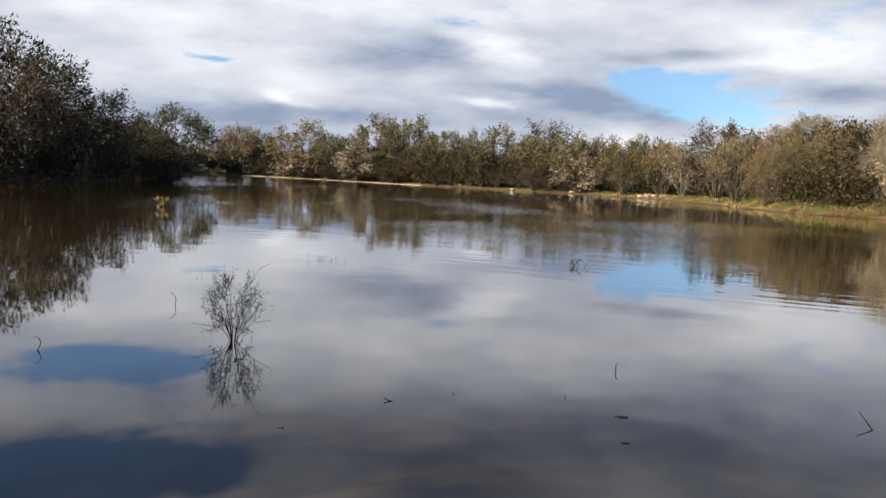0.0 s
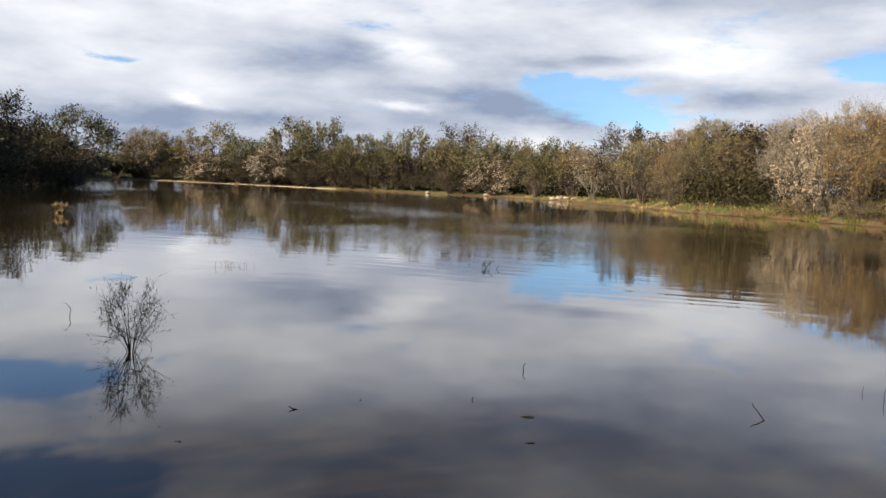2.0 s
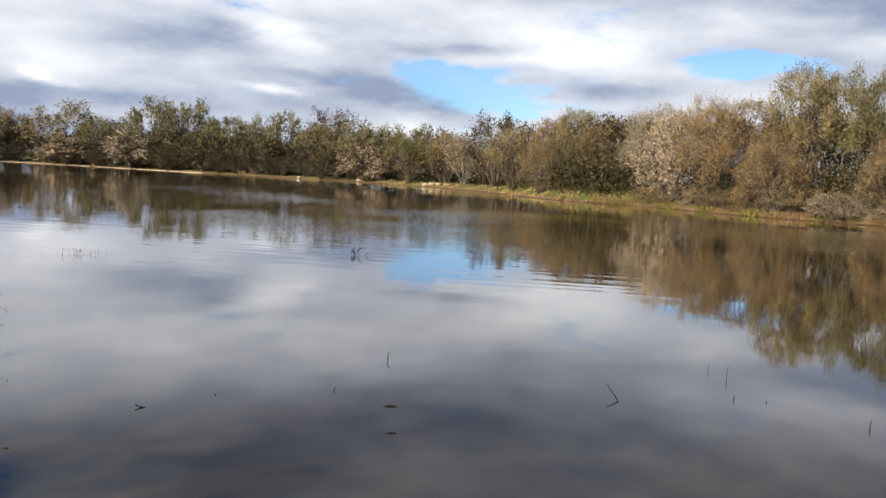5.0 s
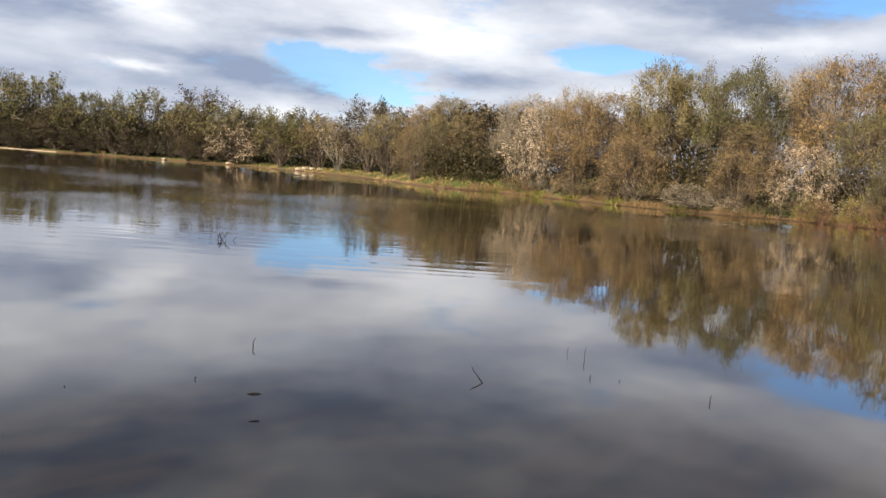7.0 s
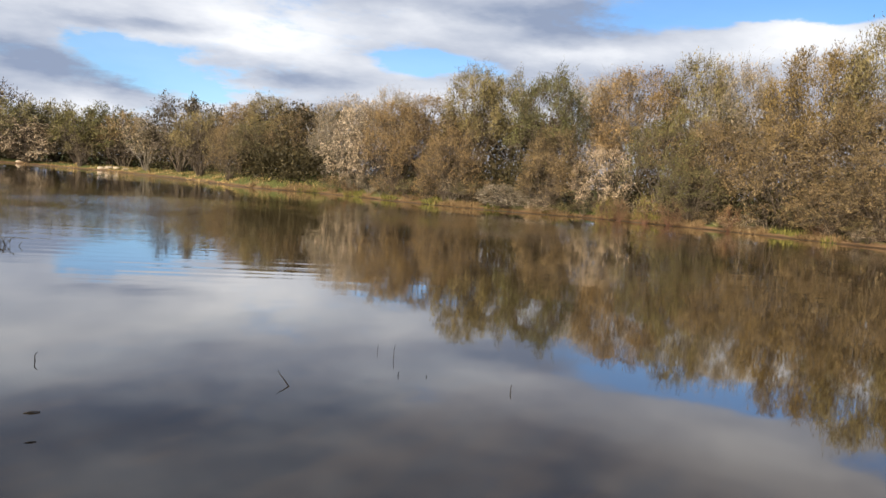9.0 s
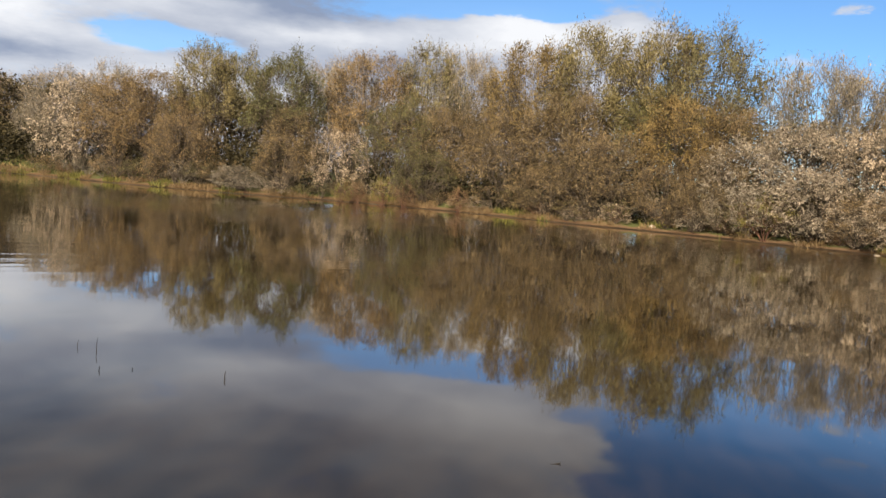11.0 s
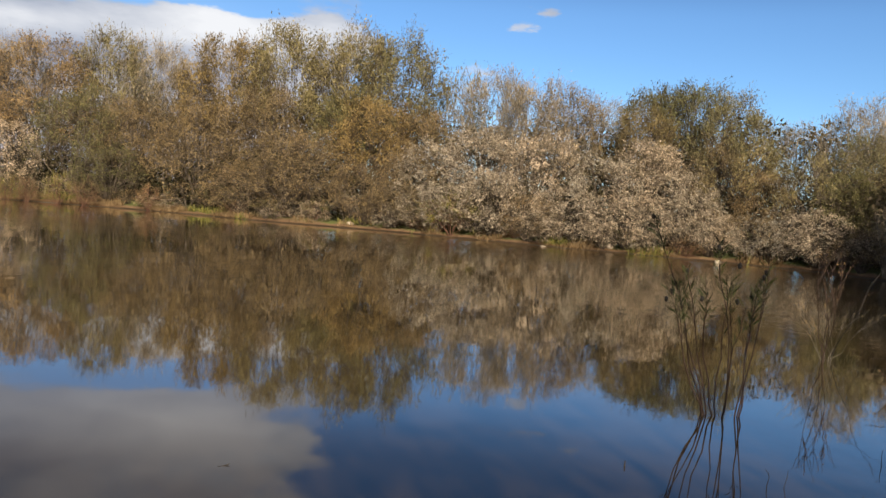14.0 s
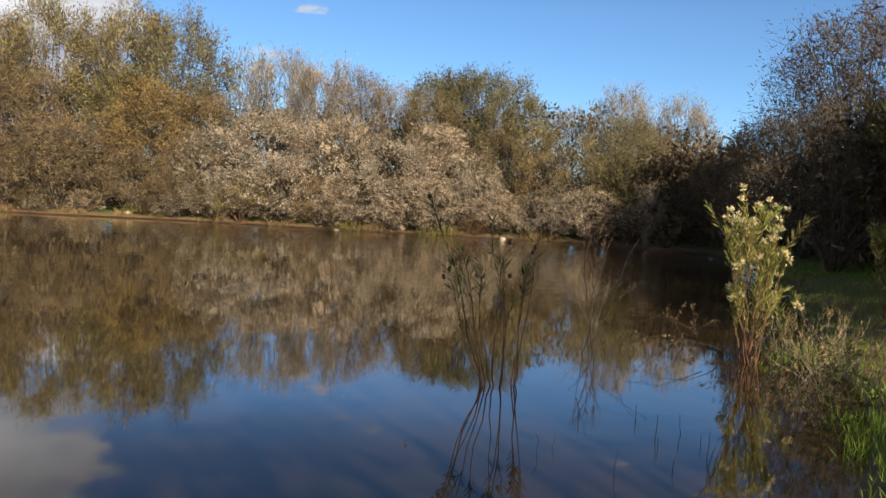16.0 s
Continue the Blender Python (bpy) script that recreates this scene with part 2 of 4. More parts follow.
def water_material():
    m, k = material("still_brown_water")
    where = k.node("ShaderNodeNewGeometry").outputs["Position"]
    patch = k.noise(k.scaled(where, (0.05, 0.035, 1.0)), 1.0, 3.0).outputs["Fac"]
    small = k.noise(k.scaled(where, (1.0, 1.6, 1.0)), 2.6, 3.0, 0.5).outputs["Fac"]
    swell = k.noise(where, 0.55, 2.0).outputs["Fac"]
    calm = k.step(patch, 0.46, 0.64, 0.10, 3.2)
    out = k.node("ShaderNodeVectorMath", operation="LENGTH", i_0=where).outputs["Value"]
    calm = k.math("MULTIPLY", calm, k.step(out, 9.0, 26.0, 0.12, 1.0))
    # long-crested ripples running down the pond
    along = k.node("ShaderNodeVectorMath", operation="DOT_PRODUCT", i_0=where, i_1=(0.4, 0.92, 0.0)).outputs["Value"]
    across = k.node("ShaderNodeVectorMath", operation="DOT_PRODUCT", i_0=where, i_1=(0.92, -0.4, 0.0)).outputs["Value"]
    crest = k.node("ShaderNodeCombineXYZ", i_0=k.math("MULTIPLY", along, 2.3), i_1=k.math("MULTIPLY", across, 0.22)).outputs[0]
    crest = k.noise(crest, 1.0, 1.5, 0.4).outputs["Fac"]
    windy = k.noise(k.scaled(where, (0.07, 0.09, 1.0)), 1.0, 2.0).outputs["Fac"]
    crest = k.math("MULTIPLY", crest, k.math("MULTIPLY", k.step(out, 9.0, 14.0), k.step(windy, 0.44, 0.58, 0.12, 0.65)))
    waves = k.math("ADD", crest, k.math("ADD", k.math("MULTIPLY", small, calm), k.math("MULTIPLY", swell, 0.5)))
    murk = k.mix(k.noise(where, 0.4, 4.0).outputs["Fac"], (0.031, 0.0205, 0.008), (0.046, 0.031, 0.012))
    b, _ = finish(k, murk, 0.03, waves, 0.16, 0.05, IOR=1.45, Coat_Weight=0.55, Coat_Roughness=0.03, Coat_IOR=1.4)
    k.put(b.inputs["Coat Normal"], b.inputs["Normal"].links[0].from_socket)
    return m


def stone_material():
    m, k = material("pale_stone")
    where = k.node("ShaderNodeTexCoord").outputs["Object"]
    n = k.noise(where, 6.0, 5.0).outputs["Fac"]
    finish(k, k.mix(n, (0.30, 0.24, 0.17), (0.68, 0.58, 0.45)), 0.9, n, 0.6, 0.03)
    return m


GROUND, WATER, STONE = ground_material(), water_material(), stone_material()

# ---- mesh helpers ----
rng = np.random.default_rng(7)


def mesh_object(name, verts, faces, materials, slots=None, parent=None, label="", smooth=True):
    me = bpy.data.meshes.new(name)
    me.from_pydata(np.asarray(verts, dtype=float).tolist(), [], faces)
    for m in materials:
        me.materials.append(m)
    if slots is not None:
        me.polygons.foreach_set("material_index", slots)
    me.polygons.foreach_set("use_smooth", [smooth] * len(me.polygons))
    me.update()
    ob = new(name, me)
    ob.parent = parent
    return tagged(ob, label)


def unit(v):
    return v / np.maximum(np.linalg.norm(v, axis=-1, keepdims=True), 1e-9)


def tubes(points, r0, r1, sides):
    """Tapered tubes along many lines at once. points: (n, k, 3). Returns verts and faces."""
    n, k, _ = points.shape
    along = unit(np.gradient(points, axis=1))
    side = unit(np.cross(along, np.array([0.31, 0.17, 0.93])))
    other = np.cross(along, side)
    r = (np.asarray(r0)[:, None] * (1 - np.linspace(0, 1, k)) + np.asarray(r1)[:, None] * np.linspace(0, 1, k))[..., None, None]
    turn = np.linspace(0, 2 * np.pi, sides, endpoint=False)
    ring = np.cos(turn)[:, None] * side[:, :, None, :] + np.sin(turn)[:, None] * other[:, :, None, :]
    verts = (points[:, :, None, :] + r * ring).reshape(-1, 3)
    base = np.arange(n)[:, None, None] * k * sides + np.arange(k - 1)[None, :, None] * sides
    a = base + np.arange(sides)[None, None, :]
    b = base + (np.arange(sides)[None, None, :] + 1) % sides
    faces = np.stack([a, b, b + sides, a + sides], -1).reshape(-1, 4)
    return verts, faces.tolist()


def blades(roots, ways, normals, length, width, fold=0.25):
    """Pointed leaves: four corners each, folded along the middle."""
    ways, across = unit(ways), unit(np.cross(ways, normals))
    up = np.cross(across, ways)
    length, width = np.asarray(length)[:, None], np.asarray(width)[:, None]
    mid = roots + ways * length * 0.5
    v = np.stack([roots, mid + across * width * 0.5 + up * width * fold, roots + ways * length, mid - across * width * 0.5 + up * width * fold], 1)
    i = np.arange(len(roots))[:, None] * 4
    return v.reshape(-1, 3), np.concatenate([i + [0, 1, 2], i + [0, 2, 3]]).tolist()


def flakes(roots, ways, normals, length, width):
    """Small pointed leaves of one triangle each, for crowns."""
    ways, across = unit(ways), unit(np.cross(ways, normals))
    length, width = np.asarray(length)[:, None], np.asarray(width)[:, None]
    v = np.stack([roots - across * width * 0.5, roots + across * width * 0.5, roots + ways * length], 1)
    return v.reshape(-1, 3), np.arange(len(roots) * 3).reshape(-1, 3).tolist()


def joined(*pieces):
    verts, faces, slots, at = [], [], [], 0
    for (v, f), slot in pieces:
        verts.append(v)
        faces += [[c + at for c in face] for face in f]
        slots += [slot] * len(f)
        at += len(v)
    return np.concatenate(verts), faces, slots


def shrub_meshes(seed, lobes, sprays, leaves, leaf_len, leaf_width, lobe=0.25, mid=0.42, low=0.05, skirt=0.35, rise=0.5, flare=0.6, droop=0.0, scatter=0.012, thick=0.0009, loose=0.3, core=500, core_len=0.03, tall=1.0):
    """A many-stemmed bush one unit high and about one wide, its crown a heap of rounded brooms of fine twigs: (trunk, crown) as verts, faces, slots.
    tall: the height over the width for which the brooms come out round."""
    r = np.random.default_rng(seed)
    up = np.array([0, 0, 1.0])
    # one broom at the end of each stem, spread over a dome
    at = (np.arange(lobes) + 0.5) / lobes
    az = np.arange(lobes) * 2.399 + r.random(lobes) * 0.9
    el = np.arcsin(-skirt + (0.97 + skirt) * at)
    out = (1.08 - 1.7 * lobe) * (0.78 + 0.26 * r.random(lobes))
    flat = np.cos(el) * out * 0.5
    centre = np.stack([np.cos(az) * flat, np.sin(az) * flat, (mid + np.sin(el) * out * np.where(el > 0, 1 - mid, mid - low)) * tall], -1)
    size = lobe * (0.72 + 0.5 * r.random(lobes))
    away = unit(centre - up * mid * 0.8 * tall)
    s = np.linspace(0, 1, 5)[None, :, None]
    p0 = np.concatenate([unit(centre[:, :2] + 1e-6) * 0.03 * r.random((lobes, 1)), np.full((lobes, 1), -0.02)], 1)
    p1 = np.concatenate([centre[:, :2] * (0.25 + 0.3 * r.random((lobes, 1))), centre[:, 2:] * (0.5 + 0.25 * r.random((lobes, 1)))], 1)
    stem = p0[:, None] * (1 - s) ** 2 + p1[:, None] * 2 * s * (1 - s) + centre[:, None] * s ** 2
    stem[:, 1:-1] += r.normal(size=(lobes, 3, 3)) * 0.008
    # fine twigs of each broom
    i = np.repeat(np.arange(lobes), sprays)
    way = unit(r.normal(size=(len(i), 3)) * 0.65 + away[i] * flare + up * rise)
    foot = centre[i] + r.normal(size=(len(i), 3)) * size[i, None] * 0.22
    reach = size[i] * (0.7 + 0.4 * r.random(len(i)) + loose * r.random(len(i)) ** 5)
    tip = centre[i] + way * reach[:, None] - up * (droop * reach)[:, None]
    tip[:, 2] = np.maximum(tip[:, 2], 0.01)
    foot[:, 2] = np.maximum(foot[:, 2], 0.02)
    pick = r.choice(len(i), lobes, replace=False)
    s = np.linspace(0, 1, 4)[None, :, None]
    limb = stem[i[pick], 3][:, None] * (1 - s) ** 2 + centre[i[pick]][:, None] * 2 * s * (1 - s) + (tip[pick] * 0.9 + foot[pick] * 0.1)[:, None] * s ** 2
    trunk = joined((tubes(stem, (0.007 + 0.005 * r.random(lobes)) * min(1.0, 4 / lobes ** 0.5), np.full(lobes, 0.0016), 4), 0),
                   (tubes(limb, np.full(len(limb), 0.0024), np.full(len(limb), 0.0006), 3), 0))
    j = np.repeat(np.arange(len(i)), 2)
    f = (0.35 + 0.55 * r.random(len(j)))[:, None]
    side = foot[j] * (1 - f) + tip[j] * f
    turn = unit(unit(tip - foot)[j] + r.normal(size=side.shape) * 0.55 + up * (0.25 - droop))
    # small leaves, thickest towards the twigs' ends
    k = np.repeat(np.arange(len(i)), leaves)
    f = (1.04 - 0.78 * r.random(len(k)) ** 1.35)[:, None]
    root = foot[k] * (1 - f) + tip[k] * f + r.normal(size=(len(k), 3)) * scatter
    root[:, 2] = np.maximum(root[:, 2], 0.006)
    aim = unit(unit(tip - foot)[k] + r.normal(size=root.shape) * 0.42 - up * droop)
    face = unit(root - centre[i[k]]) + away[i[k]] * 0.35 + r.normal(size=root.shape) * 0.6
    long = leaf_len * (0.5 + r.random(len(k)))
    # bark-coloured twigs filling the inside, to darken it as inner shade would
    m = r.integers(lobes, size=core)
    deep = centre[m] * (0.45 + 0.55 * r.random((core, 1)) ** 0.6) + r.normal(size=(core, 3)) * size[m, None] * 0.3
    deep[:, 2] = np.maximum(deep[:, 2], 0.02)
    wide = core_len * (0.6 + 0.8 * r.random(core))
    crown = joined((flakes(root, aim, face, long, long * leaf_width), 1),
                   (flakes(foot, tip - foot, r.normal(size=foot.shape), np.linalg.norm(tip - foot, axis=1), np.full(len(foot), thick * 2.8)), 0),
                   (flakes(side, turn, r.normal(size=side.shape), reach[j] * (0.25 + 0.3 * r.random(len(j))), np.full(len(j), thick * 2.0)), 0),
                   (flakes(deep, r.normal(size=deep.shape), r.normal(size=deep.shape), wide, wide * 0.4), 0))
    for verts in (trunk[0], crown[0]):
        verts[:, 2] /= tall
    return trunk, crown


def make_shrub(name, bark, leaf, label, category, **shape):
    root = new(name)
    tagged(root, label, category)
    trunk, crown = shrub_meshes(**shape)
    mesh_object("trunk", trunk[0], trunk[1], [BARK[bark]], trunk[2], root)
    mesh_object("crown", crown[0], crown[1], [BARK[bark], LEAF[leaf]], crown[2], root)
    return root


def sized(x, y, z, wide, high, turn):
    return pose(x, y, z, 0, 0, turn) @ Matrix.Diagonal((wide, wide, high, 1))

# ---- the pond's shoreline, ground and water ----
SHORE = [
    (4.9, -3.2), (7.2, -4.7), (9.0, -5.45), (13.0, -7.2), (20.0, -10.0), (27.0, -12.6), (31.5, -13.2), (33.0, -10.5), (35.6, -8.0), (36.8, -3.0), (36.8, 0.0),
    (37.6, 5.0), (38.4, 10.5), (38.0, 17.0), (38.5, 22.0), (38.3, 26.0), (37.0, 32.0), (34.0, 35.0), (31.5, 40.0), (30.3, 46.0), (29.5, 52.0), (25.8, 58.0),
    (26.0, 65.0), (26.7, 72.0), (24.8, 88.0), (23.0, 94.0), (17.0, 106.0), (3.0, 118.0), (-16.0, 135.0), (-36.0, 150.0), (-46.0, 140.0), (-40.0, 110.0),
    (-30.0, 82.0), (-27.0, 62.0), (-26.5, 52.0), (-30.0, 40.0), (-32.0, 25.0), (-25.0, 10.0), (-14.0, 3.0), (-6.0, 1.7), (-2.0, 1.6), (1.0, 1.2), (2.6, -0.2), (4.2, -1.9),
]


def smooth_shore():
    p = np.array(SHORE)
    a, b, c, d = np.roll(p, 1, 0), p, np.roll(p, -1, 0), np.roll(p, -2, 0)
    out = []
    for s in np.linspace(0, 1, 6, endpoint=False):
        out.append(0.5 * (2 * b + (c - a) * s + (2 * a - 5 * b + 4 * c - d) * s * s + (3 * b - a - 3 * c + d) * s ** 3))
    return np.stack(out, 1).reshape(-1, 2)


BANK = smooth_shore()


def wobble(x, y, scale, seed):
    """Cheap smooth noise made of sines."""
    r = np.random.default_rng(seed)
    total = 0
    for octave in range(4):
        for _ in range(3):
            a, ph = r.random() * 6.28, r.random() * 6.28
            q = (2.0 ** octave) / scale
            total = total + np.sin((x * math.cos(a) + y * math.sin(a)) * q + ph) / 1.8 ** octave
    return total / 4.5


def shore_distance(x, y):
    """Metres from the shoreline, positive on land."""
    x, y = np.asarray(x, float), np.asarray(y, float)
    best, inside = np.full(x.shape, 1e9), np.zeros(x.shape, bool)
    for (ax, ay), (bx, by) in zip(BANK, np.roll(BANK, -1, 0)):
        dx, dy = bx - ax, by - ay
        t = np.clip(((x - ax) * dx + (y - ay) * dy) / (dx * dx + dy * dy + 1e-12), 0, 1)
        best = np.minimum(best, np.hypot(x - ax - t * dx, y - ay - t * dy))
        cross = (ay > y) != (by > y)
        with np.errstate(divide="ignore", invalid="ignore"):
            inside ^= cross & (x < (bx - ax) * (y - ay) / (by - ay) + ax)
    return np.where(inside, -best, best)


def ground_z(x, y):
    x, y = np.asarray(x, float), np.asarray(y, float)
    d = shore_distance(x, y)
    d = d + (0.35 - 0.2 * np.clip(1.5 - np.hypot(x - 10, y + 4) / 7, 0, 1)) * wobble(x, y, 1.6, 3) * np.clip(np.abs(d - 0.2) * 2, 0.4, 1)
    near = np.clip((24 - x) / 6, 0, 1) * np.clip((6 - y) / 4, 0, 1)
    steep = 0.24 * (1 - np.exp(-np.maximum(d, 0) / 0.7)) + 0.5 * (1 - np.exp(-np.maximum(d, 0) / 9))
    gentle = 0.16 * (1 - np.exp(-np.maximum(d, 0) / 1.1)) + 0.55 * (1 - np.exp(-np.maximum(d, 0) / 8))
    land = steep * (1 - near) + gentle * near + 0.05 * wobble(x, y, 1.3, 5) * np.clip(d, 0, 1)
    land = land + 1.1 * np.clip((d - 0.5) / 5, 0, 1) * np.exp(-((y - 62) / 14) ** 2) * (x > 20)
    return np.where(d > 0, land, np.maximum(d * (0.22 - 0.1 * near), -1.5))


def axis(low, high, step, coarse, mid_low, mid_high, end):
    """Grid lines: fine between low and high, coarse out to mid_low and mid_high, then ever wider."""
    head, tail = [low], [high]
    for line, sign, mid in ((head, -1, mid_low), (tail, 1, mid_high)):
        s = step
        while abs(line[-1]) < end:
            s = min(s * 1.25, coarse) if sign * line[-1] < sign * mid else s * 1.6
            line.append(line[-1] + sign * s)
    return np.concatenate([np.array(head[:0:-1]), np.arange(low, high, step), np.array(tail)])


def build_ground():
    xs = axis(3.0, 15.0, 0.2, 1.0, -60, 60, 2600)
    ys = axis(-10.5, 0.0, 0.2, 1.0, -40, 165, 2600)
    gx, gy = np.meshgrid(xs, ys)
    z = ground_z(gx, gy)
    verts = np.stack([gx, gy, z], -1).reshape(-1, 3)
    w = len(xs)
    i = (np.arange(len(ys) - 1)[:, None] * w + np.arange(w - 1)[None, :]).reshape(-1, 1)
    faces = (i + [0, 1, w + 1, w]).tolist()
    g = mesh_object("ground", verts, faces, [GROUND])
    tagged(g, "reddish earth bank with grass and dry straw", "ground", kind="structure")
    xs, ys = np.linspace(-60, 60, 25), np.linspace(-30, 170, 41)
    gx, gy = np.meshgrid(xs, ys)
    verts = np.stack([gx, gy, gx * 0], -1).reshape(-1, 3)
    i = (np.arange(40)[:, None] * 25 + np.arange(24)[None, :]).reshape(-1, 1)
    wtr = mesh_object("water", verts, (i + [0, 1, 26, 25]).tolist(), [WATER])
    tagged(wtr, "still murky brown pond water mirroring the sky", "water", kind="structure")


build_ground()

# ---- trees and shrubs on the banks ----
NEAR = dict(lobes=34, sprays=25, leaves=15, leaf_len=0.0172, leaf_width=0.34, lobe=0.175, thick=0.0010)
SHAPES = {
    "olive": dict(NEAR, rise=0.75, mid=0.45, low=0.1),
    "olive_dark": dict(NEAR, rise=0.65, leaf_len=0.016, mid=0.43, low=0.06),
    "amber": dict(NEAR, rise=0.55),
    "brown": dict(NEAR, rise=0.35, leaf_width=0.3, droop=0.08, skirt=0.5),
    "white": dict(NEAR, rise=0.15, leaf_len=0.018, leaf_width=0.36, droop=0.2, skirt=0.6, low=0.0, thick=0.001, loose=0.6, lobe=0.15, core=900),
    "bare": dict(NEAR, lobes=17, sprays=44, leaves=6, rise=0.95, leaf_width=0.3, leaf_len=0.018, lobe=0.2, thick=0.0012, core=250, loose=0.45),
    "shade": dict(NEAR, rise=0.4, leaf_width=0.32),
    "dark": dict(NEAR, rise=0.5, leaf_len=0.016, skirt=0.5, low=0.02),
}
SHAPES["weed"] = dict(SHAPES["white"], droop=0.0, rise=0.6)
SHAPES["rust"] = dict(SHAPES["weed"])
ABOUT = {
    "olive": ("grey", "olive", "olive-green leafy tree with many slender stems on the bank", "tree"),
    "olive_dark": ("grey", "olive_dark", "darker olive tree with dense foliage on the bank", "tree"),
    "amber": ("grey", "amber", "orange-brown leafy tree with fine twigs on the bank", "tree"),
    "brown": ("grey", "brown", "brown half-dry twiggy shrub hanging over the bank", "shrub"),
    "white": ("grey", "white", "pale grey-white twiggy shrub arching to the water", "shrub"),
    "bare": ("pale", "bare", "nearly bare pale grey tree with upright twigs", "tree"),
    "weed": ("red", "weed", "yellow-green weedy shrub at the water's edge", "shrub"),
    "rust": ("red", "rust", "rusty brown dry weed clump on the bank", "shrub"),
    "shade": ("grey", "shade", "tall grey-brown tree with a broad twiggy crown, leaves darkened for shade", "tree"),
    "dark": ("grey", "dark", "dark green shrub on the bank, shade put into its leaf colour", "shrub"),
}
SIZES = {
    "near": {},
    "tall": dict(lobes=44, sprays=25, leaves=17, lobe=0.19, mid=0.5, tall=1.6, leaf_len=0.021, thick=0.001, scatter=0.018, core_len=0.04),
    "far": dict(lobes=18, sprays=22, leaves=13, leaf_len=0.024, lobe=0.2, leaf_width=0.55, scatter=0.016, thick=0.001, core=700, core_len=0.045),
    "back": dict(lobes=12, sprays=44, leaves=11, leaf_len=0.019, scatter=0.014, core_len=0.032),
    "low": dict(lobes=14, sprays=20, leaves=9, leaf_len=0.029, lobe=0.22, scatter=0.016, thick=0.0016, core=250, core_len=0.035),
}
made = {}


def plant(kind, reach, rows, group, sink=0.08):
    """Sets one tree for each row of (x, y, top, width)."""
    for x, y, top, wide in rows:
        size, z = reach, float(ground_z(x, y))
        wide = min(max(wide, (top - z) * (0.95 if size == "far" else 0.55)), (top - z) * 1.9)
        # crowns stay on the bank side of the water's edge
        d, east, north = (float(shore_distance(x + a, y + b)) for a, b in ((0, 0), (0.2, 0), (0, 0.2)))
        if x > 20 and d < 0.22 * wide and kind not in ("weed", "rust"):
            push = (0.22 * wide - d) / max(math.hypot(east - d, north - d), 1e-6)
            x, y = x + (east - d) * push, y + (north - d) * push
            z = float(ground_z(x, y))
        if size == "near" and top - z > 1.3 * wide:
            size = "tall"
        n = made.setdefault((kind, size), [])
        m = sized(x, y, z - sink, wide * 1.06, top - z + sink, rng.random() * 360)
        if len(n) < 3:
            bark, leaf, label, category = ABOUT[kind]
            shape = dict(SHAPES[kind], seed=100 + 10 * len(made) + len(n))
            shape.update(SIZES[size])
            if size == "far" and kind in ("olive", "olive_dark", "brown"):
                shape.update(skirt=0.2, low=0.12, mid=0.46)
            if size == "tall" and kind == "shade":
                shape.update(leaves=7, leaf_len=0.018, thick=0.0012, core=300)
            if size == "tall" and kind == "bare":
                shape.update(leaves=6, core=200, thick=0.0016)
            if size not in ("near", "tall") and kind == "bare":
                shape.update(leaves=5, core=150)
            tree = make_shrub("tree" if category == "tree" else "shrub", bark, leaf, label, category, **shape)
            tree.matrix_basis = m
            n.append(tree)
        else:
            first = n[rng.integers(3)]
            tree = copy_thing(first, m @ Matrix.Diagonal((1 / first.scale.x, 1 / first.scale.y, 1 / first.scale.z, 1)))
        tagged(tree, group=group)


# the west bank's shade is carried by dark leaf colour
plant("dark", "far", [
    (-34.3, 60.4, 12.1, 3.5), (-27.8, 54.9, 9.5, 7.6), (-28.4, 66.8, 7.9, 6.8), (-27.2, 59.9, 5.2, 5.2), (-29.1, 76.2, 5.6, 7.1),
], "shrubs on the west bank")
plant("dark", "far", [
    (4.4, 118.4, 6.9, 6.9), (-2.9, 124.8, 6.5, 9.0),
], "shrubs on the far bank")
plant("shade", "far", [
    (-27.7, 51.1, 7.8, 5.0),
], "trees on the west bank")
plant("shade", "far", [
    (16.0, 118.3, 10.9, 9.5),
], "trees on the far bank")
plant("shade", "far", [
    (29.1, 82.3, 9.0, 8.2),
], "trees on the east bank")
plant("olive_dark", "far", [
    (-28.1, 83.0, 7.9, 9.6),
], "trees on the west bank")
plant("olive_dark", "far", [
    (-5.4, 131.4, 11.2, 8.6), (0.7, 124.1, 9.0, 6.7), (7.6, 117.4, 9.6, 8.1), (-18.7, 139.5, 8.2, 9.2), (23.4, 99.3, 7.2, 7.4),
], "trees on the far bank")
plant("bare", "far", [
    (-38.9, 151.9, 9.8, 9.1), (27.1, 87.3, 6.4, 4.6),
], "trees on the far bank")
plant("brown", "far", [
    (-39.2, 153.9, 9.4, 10.3), (-34.8, 152.7, 8.9, 9.1), (27.1, 94.8, 7.3, 5.0),
], "shrubs on the far bank")
plant("olive", "far", [
    (-25.5, 145.7, 10.1, 13.9), (-10.5, 134.9, 11.4, 10.8), (13.1, 113.1, 7.8, 7.0), (18.5, 107.6, 7.9, 9.1),
], "trees on the far bank")
plant("white", "far", [
    (-13.8, 133.7, 6.5, 8.9), (-25.0, 143.3, 5.8, 9.5), (18.5, 104.9, 5.5, 7.3),
], "shrubs on the far bank")
plant("olive", "low", [
    (22.3, 97.2, 3.9, 4.3),
], "trees on the far bank")
plant("olive", "low", [
    (44.9, 8.7, 9.4, 2.0),
], "trees on the east bank")
